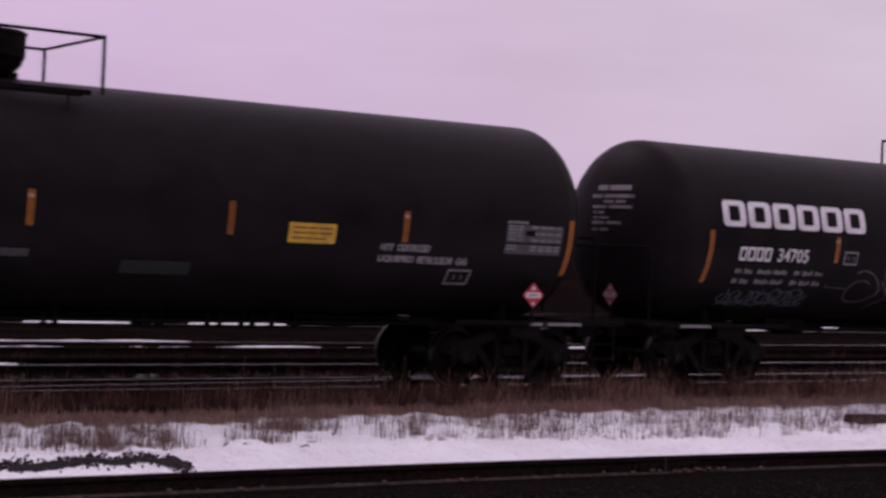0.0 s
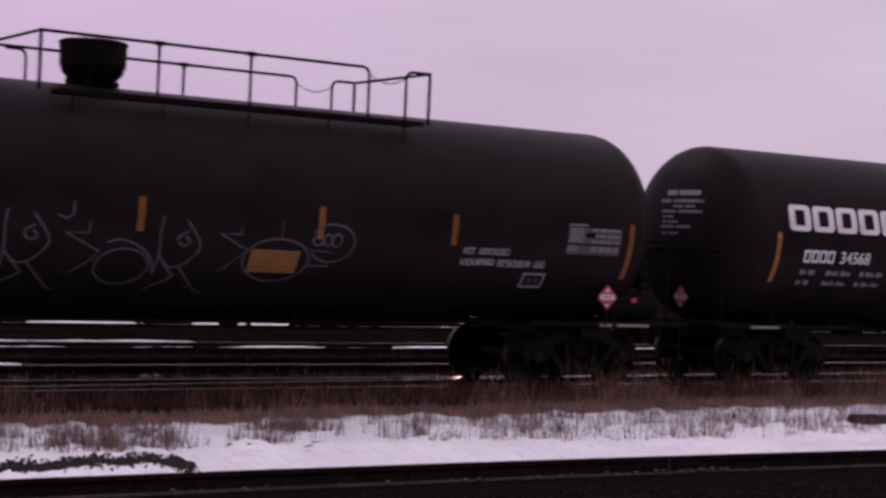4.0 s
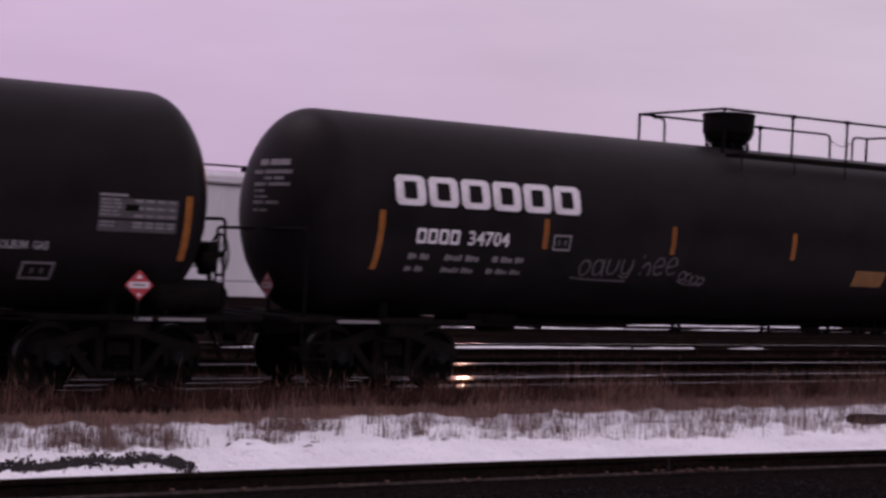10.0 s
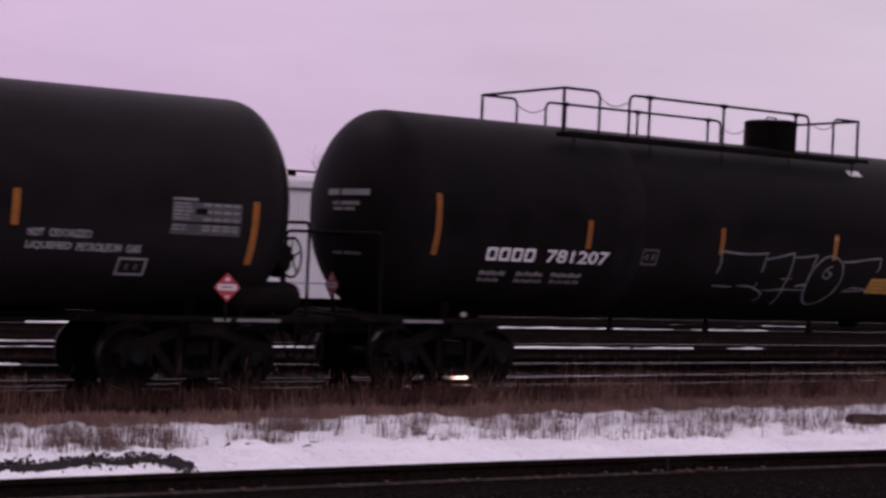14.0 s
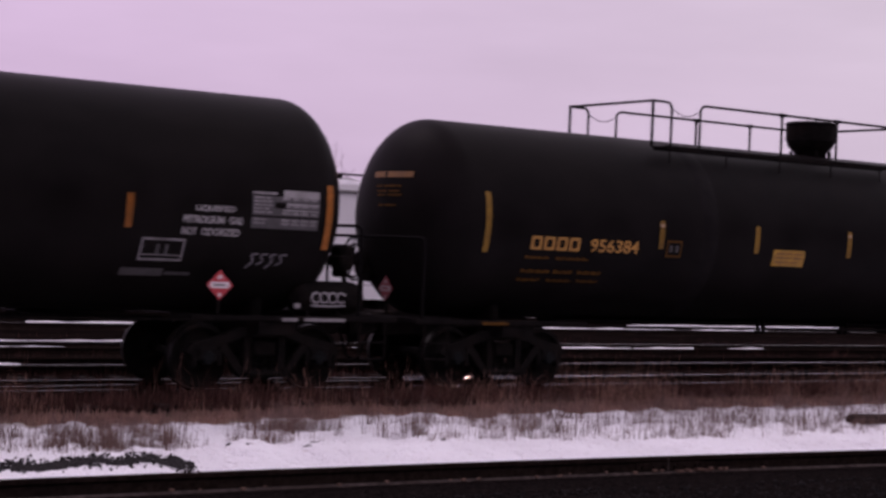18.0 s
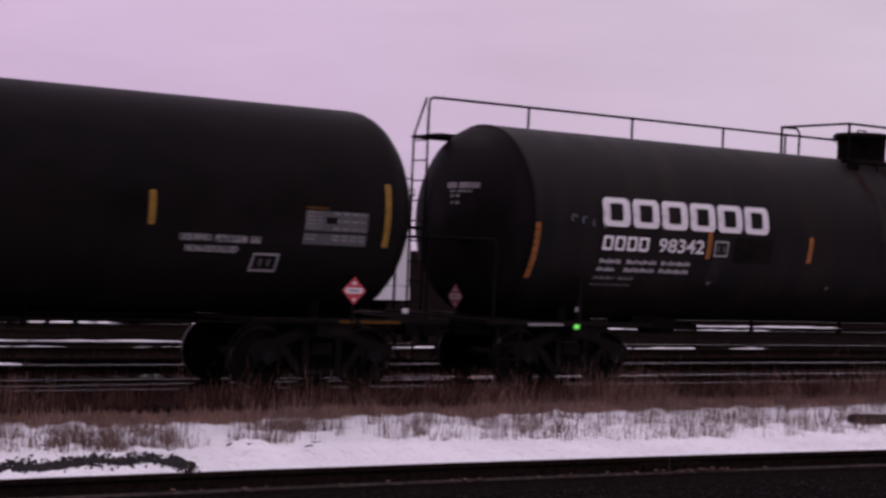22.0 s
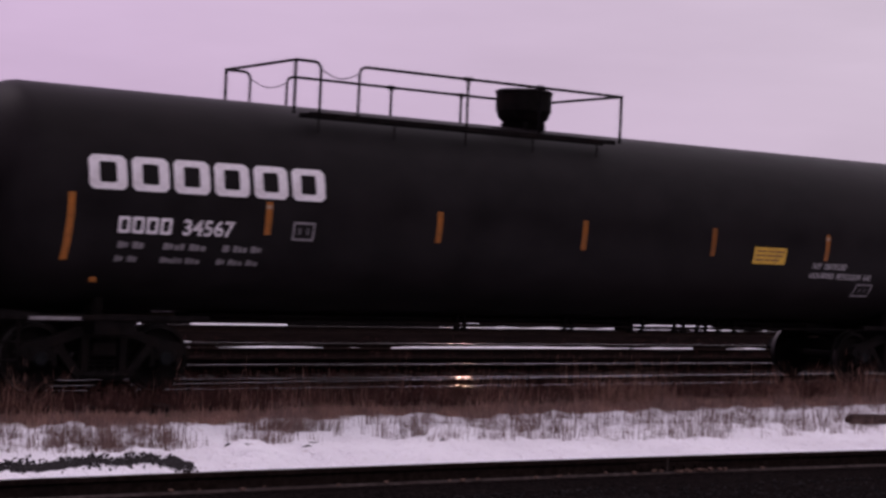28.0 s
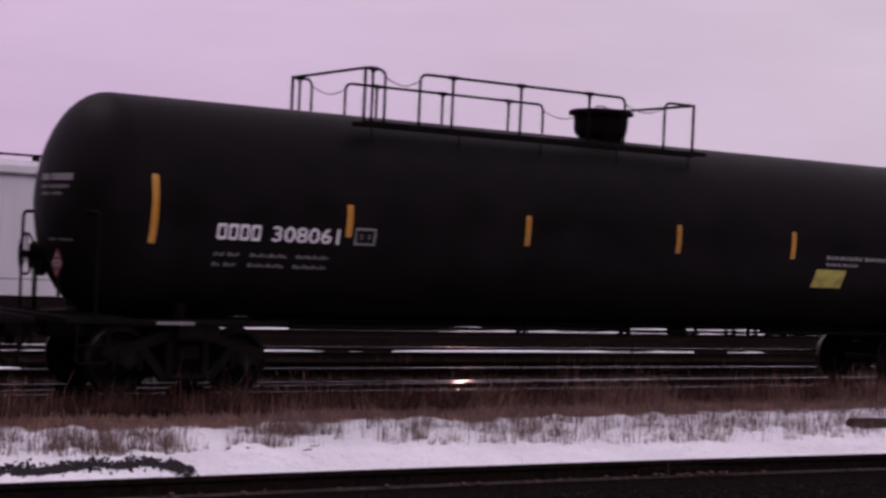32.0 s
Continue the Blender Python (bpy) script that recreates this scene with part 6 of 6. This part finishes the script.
a_car(149.38, "34567", -1, "L", {"belly": 0.965, "half": 8.52, "blocks": (-8.41, -4.80, 3.16, 2.71), "number": (-7.97, -6.27, 2.37, 2.15, "34567", WHITE), "notices": [(3.64, 4.42, 2.395, 2.11, YELLOW)], "panels": [(7.06, 8.13, 2.61, 2.17, "grey")], "plac": 7.99, "tips": (1, 5),
                                 "stripes": std_stripes((-8.64, -5.76, -2.89, -0.11, 2.68, 5.42, 8.34), (2.65, 1.77), (2.67, 2.21)), "tags": [(-8.25, -1.40, 1.52, ORANGE, "small amber reflector")]}, drum=False)
tank_car({"x": 169.50, "belly": 0.965, "half": 8.70, "paint": TANK_DARK, "side": -1, "brakes": "L", "drum": False, "label": "clean black tank car with white lettering and amber stripes", "tank": "matt black cylindrical tank with rounded ends",
          "dome": 0.16, "dome_style": "wide",
          "rails": {"segments": [(-5.25, -4.90, False, True), (-4.28, -0.25, True, True), (0.62, 1.27, True, False)], "posts": [-5.12, -3.68, -2.38, -1.0], "chains": [(-4.90, -4.28), (-0.25, 0.62)], "half": 1.1, "z": 4.79, "deck": (-5.35, 1.45)},
          "half_l": 8.82, "rail_l": (9.42, 2.46), "end_plac": (-0.5, 1.75), "tape": TAPE_NEW, "sill_l": (-8.29, 0.28),
          "stripes": std_stripes((-8.70, -5.68, -2.47, 0.65, 3.33, 6.0, 8.7), (3.0, 2.08), (2.745, 2.285)),
          "number": (-7.76, -5.82, 2.39, 2.17, "308061", WHITE), "cut": 0.36,
          "lines": [(-7.75, -5.92, 2.0, 1.945, [0.4, 0.1, 0.45, 0.4, 1.4, 0.35, 1.3], DULLP), (-7.74, -5.94, 1.86, 1.805, [0.3, 0.15, 0.45, 0.45, 1.4, 0.35, 1.3], DULLP), (4.19, 5.74, 2.37, 2.30, [5, 0.2, 3], MIDP), (4.20, 5.04, 2.245, 2.185, [2, 0.2, 2], MIDP)],
          "boxes": [(-5.57, -5.22, 2.42, 2.175, MIDP)], "notices": [(4.0, 4.76, 2.12, 1.80, YELLOWG)], "panels": [(7.3, 8.4, 2.66, 2.12, "grey")], "print": YELLOWG,
          "head": [(0.25, -0.70, 2.975, 2.88), (0.20, -0.64, 2.82, 2.77), (0.17, -0.49, 2.72, 2.68), (-0.05, -0.70, 2.09, 2.06)],
          "tags": [(-9.3, -0.2, 1.2, STEEL, "valve block")]})


# ---- white freight cars standing on the far track ----
def white_car(x0, x1, y, roof_z=4.13):
    car = thing("freight_car", "white covered freight car with roof walkway standing in the yard", "freight car", "standing white freight cars")
    L = x1 - x0
    car.location = ((x0 + x1) / 2, y, 0)
    h = L / 2 - 0.4
    part("body", Shape().box(-h, h, -1.5, 1.5, 0.95, 3.74, 0.03), CARW, car)
    part("roof", Shape().extrude([(-h, 3.80), (h, 3.80), (h, 3.98), (-h, 3.98)], -1.58, 1.58).extrude([(-h, 3.98), (h, 3.98), (h, roof_z), (-h, roof_z)], -1.35, 1.35), CARW, car)
    part("eave_line", Shape().box(-h, h, -1.60, 1.60, 3.74, 3.80, 0.01), GREYP, car)
    part("side_sill", Shape().box(-h, h, -1.53, -1.43, 0.50, 0.93, 0.01), CARW, car)
    n = int(2 * h / 1.3)
    for i in range(n + 1):
        part("side_post", lambda: Shape().box(-0.03, 0.03, -1.515, -1.50, 0.97, 3.72, 0.006), CARW, car, key="white_post", at=pose(-h + 0.1 + (2 * h - 0.2) * i / n, 0, 0))
    w = part("roof_walkway", Shape().box(-h - 0.2, h + 0.2, -1.05, -0.55, 4.29, 4.33, 0.008), STEEL, car, "thin dark roof walkway")
    for i in range(int(L / 1.6)):
        part("walkway_support", lambda: Shape().box(-0.04, 0.04, -1.0, -0.6, 4.12, 4.30, 0.01), STEEL, w, key="walk_support", at=pose(-h + 0.3 + i * 1.6, 0, 0))
    for i in range(3):
        part("roof_hatch", lambda: Shape().box(-0.5, 0.5, -0.5, 0.1, 4.11, 4.23, 0.04), CARW, w, key="hatch", at=pose(-h + 2 + i * (2 * h - 4) / 2, 0, 0))
    part("underframe", Shape().box(-h, h, -0.9, 0.9, 0.70, 0.96, 0.02).box(-h - 0.4, h + 0.4, -0.15, 0.15, 0.75, 0.95, 0.02), STEEL, car)
    for s in (-1, 1):
        t = part("truck", lambda: Shape().box(-0.17, 0.17, -1.1, 1.1, 0.48, 0.72, 0.03), TRUCK, car, "two-axle truck", "far_bolster", pose(s * (h - 1.7), 0, 0))
        for y2 in (-1.0, 1.0):
            part("side_frame", side_frame, TRUCK, t, key="side_frame", at=pose(0, y2, 0))
        for k in (-1, 1):
            part("wheelset", wheelset, [WHEEL, TREAD, BEARING], t, key="wheelset", at=pose(k * AXLE, 0, WHEEL_R))
    return car


white_car(10.6, 28.4, 22.6)
white_car(-7.6, 10.2, 22.6)
for k, (pts, mat) in enumerate([([(-0.95, 1.62), (-0.88, 2.02), (-0.70, 2.06), (-0.66, 1.92), (-0.9, 1.84)], STEEL), ([(-0.62, 1.72), (-0.58, 1.80)], STEEL), (oval(-0.30, 1.86, 0.17, 0.19), STEEL),
                                (oval(0.02, 1.97, 0.10, 0.09), STEEL), (oval(0.04, 1.79, 0.13, 0.10), STEEL), ([(0.20, 1.62), (0.30, 1.80), (0.36, 2.05)], REDTAG),
                                ([(0.40, 1.70), (0.50, 2.06), (0.62, 1.72), (0.44, 1.84)], STEEL), ([(0.72, 2.10), (0.74, 1.70), (0.95, 1.74)], STEEL), ([(1.85, 1.86), (2.0, 1.90), (2.15, 1.86), (2.35, 1.90), (2.55, 1.86)], STEEL)]):
    part("graffiti_stroke", Shape().tube([(x * 1.25, 0, 1.86 + (z - 1.86) * 1.35) for x, z in pts], 0.02, 5), mat, bpy.data.objects["freight_car"], "thin sprayed scrawl stroke", at=pose(-1.4, -1.51, -0.55))


scrap = Shape()
for i in range(7):
    a = i * 0.9
    scrap.box(-0.16 + 0.045 * i, -0.09 + 0.05 * i, -0.10 + 0.03 * math.sin(a), 0.08 + 0.03 * math.cos(a), 0.0, 0.05 + 0.03 * math.sin(a * 1.7), 0.012)
single("plastic_scrap", scrap, GREENP, "crumpled dark green plastic scrap between the rails", "litter", at=pose(11.2, 2.95, -0.21, 0, 0, 12))


# ---- yard lamp on its mast ----
lamp = thing("yard_lamp", "lit floodlight on a thin steel mast over the yard", "lamp post")
lamp.location = (84.5, 100.0, 0)
part("mast", Shape().lathe([(-0.3, 0.17), (6, 0.14), (12.6, 0.09)], "z", (0, 0, 0), 12), STEEL, lamp)
part("arm", Shape().tube([(0, 0, 12.45), (0.25, -0.2, 12.65), (0.5, -0.4, 12.72)], 0.05), STEEL, lamp)
head = part("lamp_head", Shape().box(0.15, 0.9, -0.75, -0.45, 12.5, 13.05, 0.08), STEEL, lamp, "floodlight housing")
part("lamp_glass", Shape().lathe([(-0.80, 0.27), (-0.84, 0.265), (-0.90, 0.18), (-0.92, 0.001)], "y", (0.52, 0, 12.77), 24), LAMP, head, "glowing lamp glass")


# ---- unseen dark bank behind the camera, added to keep low sky off the tanks ----
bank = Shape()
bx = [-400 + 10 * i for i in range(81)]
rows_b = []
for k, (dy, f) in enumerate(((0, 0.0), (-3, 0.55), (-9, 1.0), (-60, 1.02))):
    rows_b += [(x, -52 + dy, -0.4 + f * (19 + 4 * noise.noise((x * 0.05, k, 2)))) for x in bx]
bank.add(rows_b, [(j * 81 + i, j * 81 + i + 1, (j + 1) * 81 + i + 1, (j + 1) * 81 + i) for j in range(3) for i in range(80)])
single("backdrop", bank, material("sky_blocking_bank", (0.035, 0.028, 0.024), 0.95, vary=0.5, scale=0.6, spec=0.0), "unseen dark bank added behind the camera to block low sky light", "backdrop", kind="structure")


# ---- bare trees behind ----
TREES = [(42.3, 8.7), (44.9, 8.6), (62.3, 8.9)]


def bare_tree(x, y, h, seed):
    rnd = random.Random(seed)
    tree = thing("bare_tree", "leafless grey tree standing far behind the yard", "tree", "bare trees")
    tree.location = (x, y, -0.3)
    trunk, twigs = Shape(), Shape()

    def grow(s, p, d, length, r, depth):
        pts = [p]
        for i in range(4):
            d = (d + Vector((rnd.uniform(-0.16, 0.16), rnd.uniform(-0.16, 0.16), rnd.uniform(-0.02, 0.14)))).normalized()
            pts.append(pts[-1] + d * length / 4)
        for i in range(4):
            s.tube([pts[i], pts[i + 1]], r * (1 - 0.16 * i), 5 if depth else 7)
        if depth < 4:
            for k in range(rnd.randint(3, 4) if depth else 6):
                i = rnd.randint(2, 4)
                a, out = rnd.uniform(0, 6.283), rnd.uniform(0.5, 1.0)
                nd = (d + Vector((math.cos(a) * out, math.sin(a) * out, rnd.uniform(-0.1, 0.4)))).normalized()
                grow(twigs, pts[i], nd, length * rnd.uniform(0.5, 0.72), r * 0.5, depth + 1)

    grow(trunk, Vector((0, 0, 0)), Vector((0, 0, 1)), h * 0.5, h * 0.013, 0)
    part("trunk", trunk, BARK, tree)
    part("crown", twigs, BARK, tree, "fine bare branches")


for i, (x, h) in enumerate(TREES):
    bare_tree(x, 80 + (i % 3) * 1.5, h, 40 + i)


# ---- the train's travel: metres gone by at each full second ----
GONE = (0.0, 4.735, 9.425, 14.099, 18.848, 23.627, 28.386, 33.014, 37.711, 42.485, 47.219, 51.941, 56.678, 61.436, 66.213, 70.972, 75.734,
        80.513, 85.29, 90.056, 94.804, 99.618, 104.395, 109.168, 113.834, 118.579, 123.321, 128.034, 132.746, 137.458, 142.227, 146.961, 151.651)


def gone(t):
    i = min(int(t), 31)
    return GONE[i] + (GONE[i + 1] - GONE[i]) * (t - i)


def motions():
    turns = [(i * 0.125, math.degrees(gone(i * 0.125) / WHEEL_R)) for i in range(257)]
    for car, x, sets in CAR_ROWS:
        walk(car, [(t, pose(x - GONE[t], 0, 0)) for t in range(33)])
        for w, wx in sets:
            walk(w, [(t, pose(wx, 0, WHEEL_R, 0, -a, 0)) for t, a in turns])


motions()
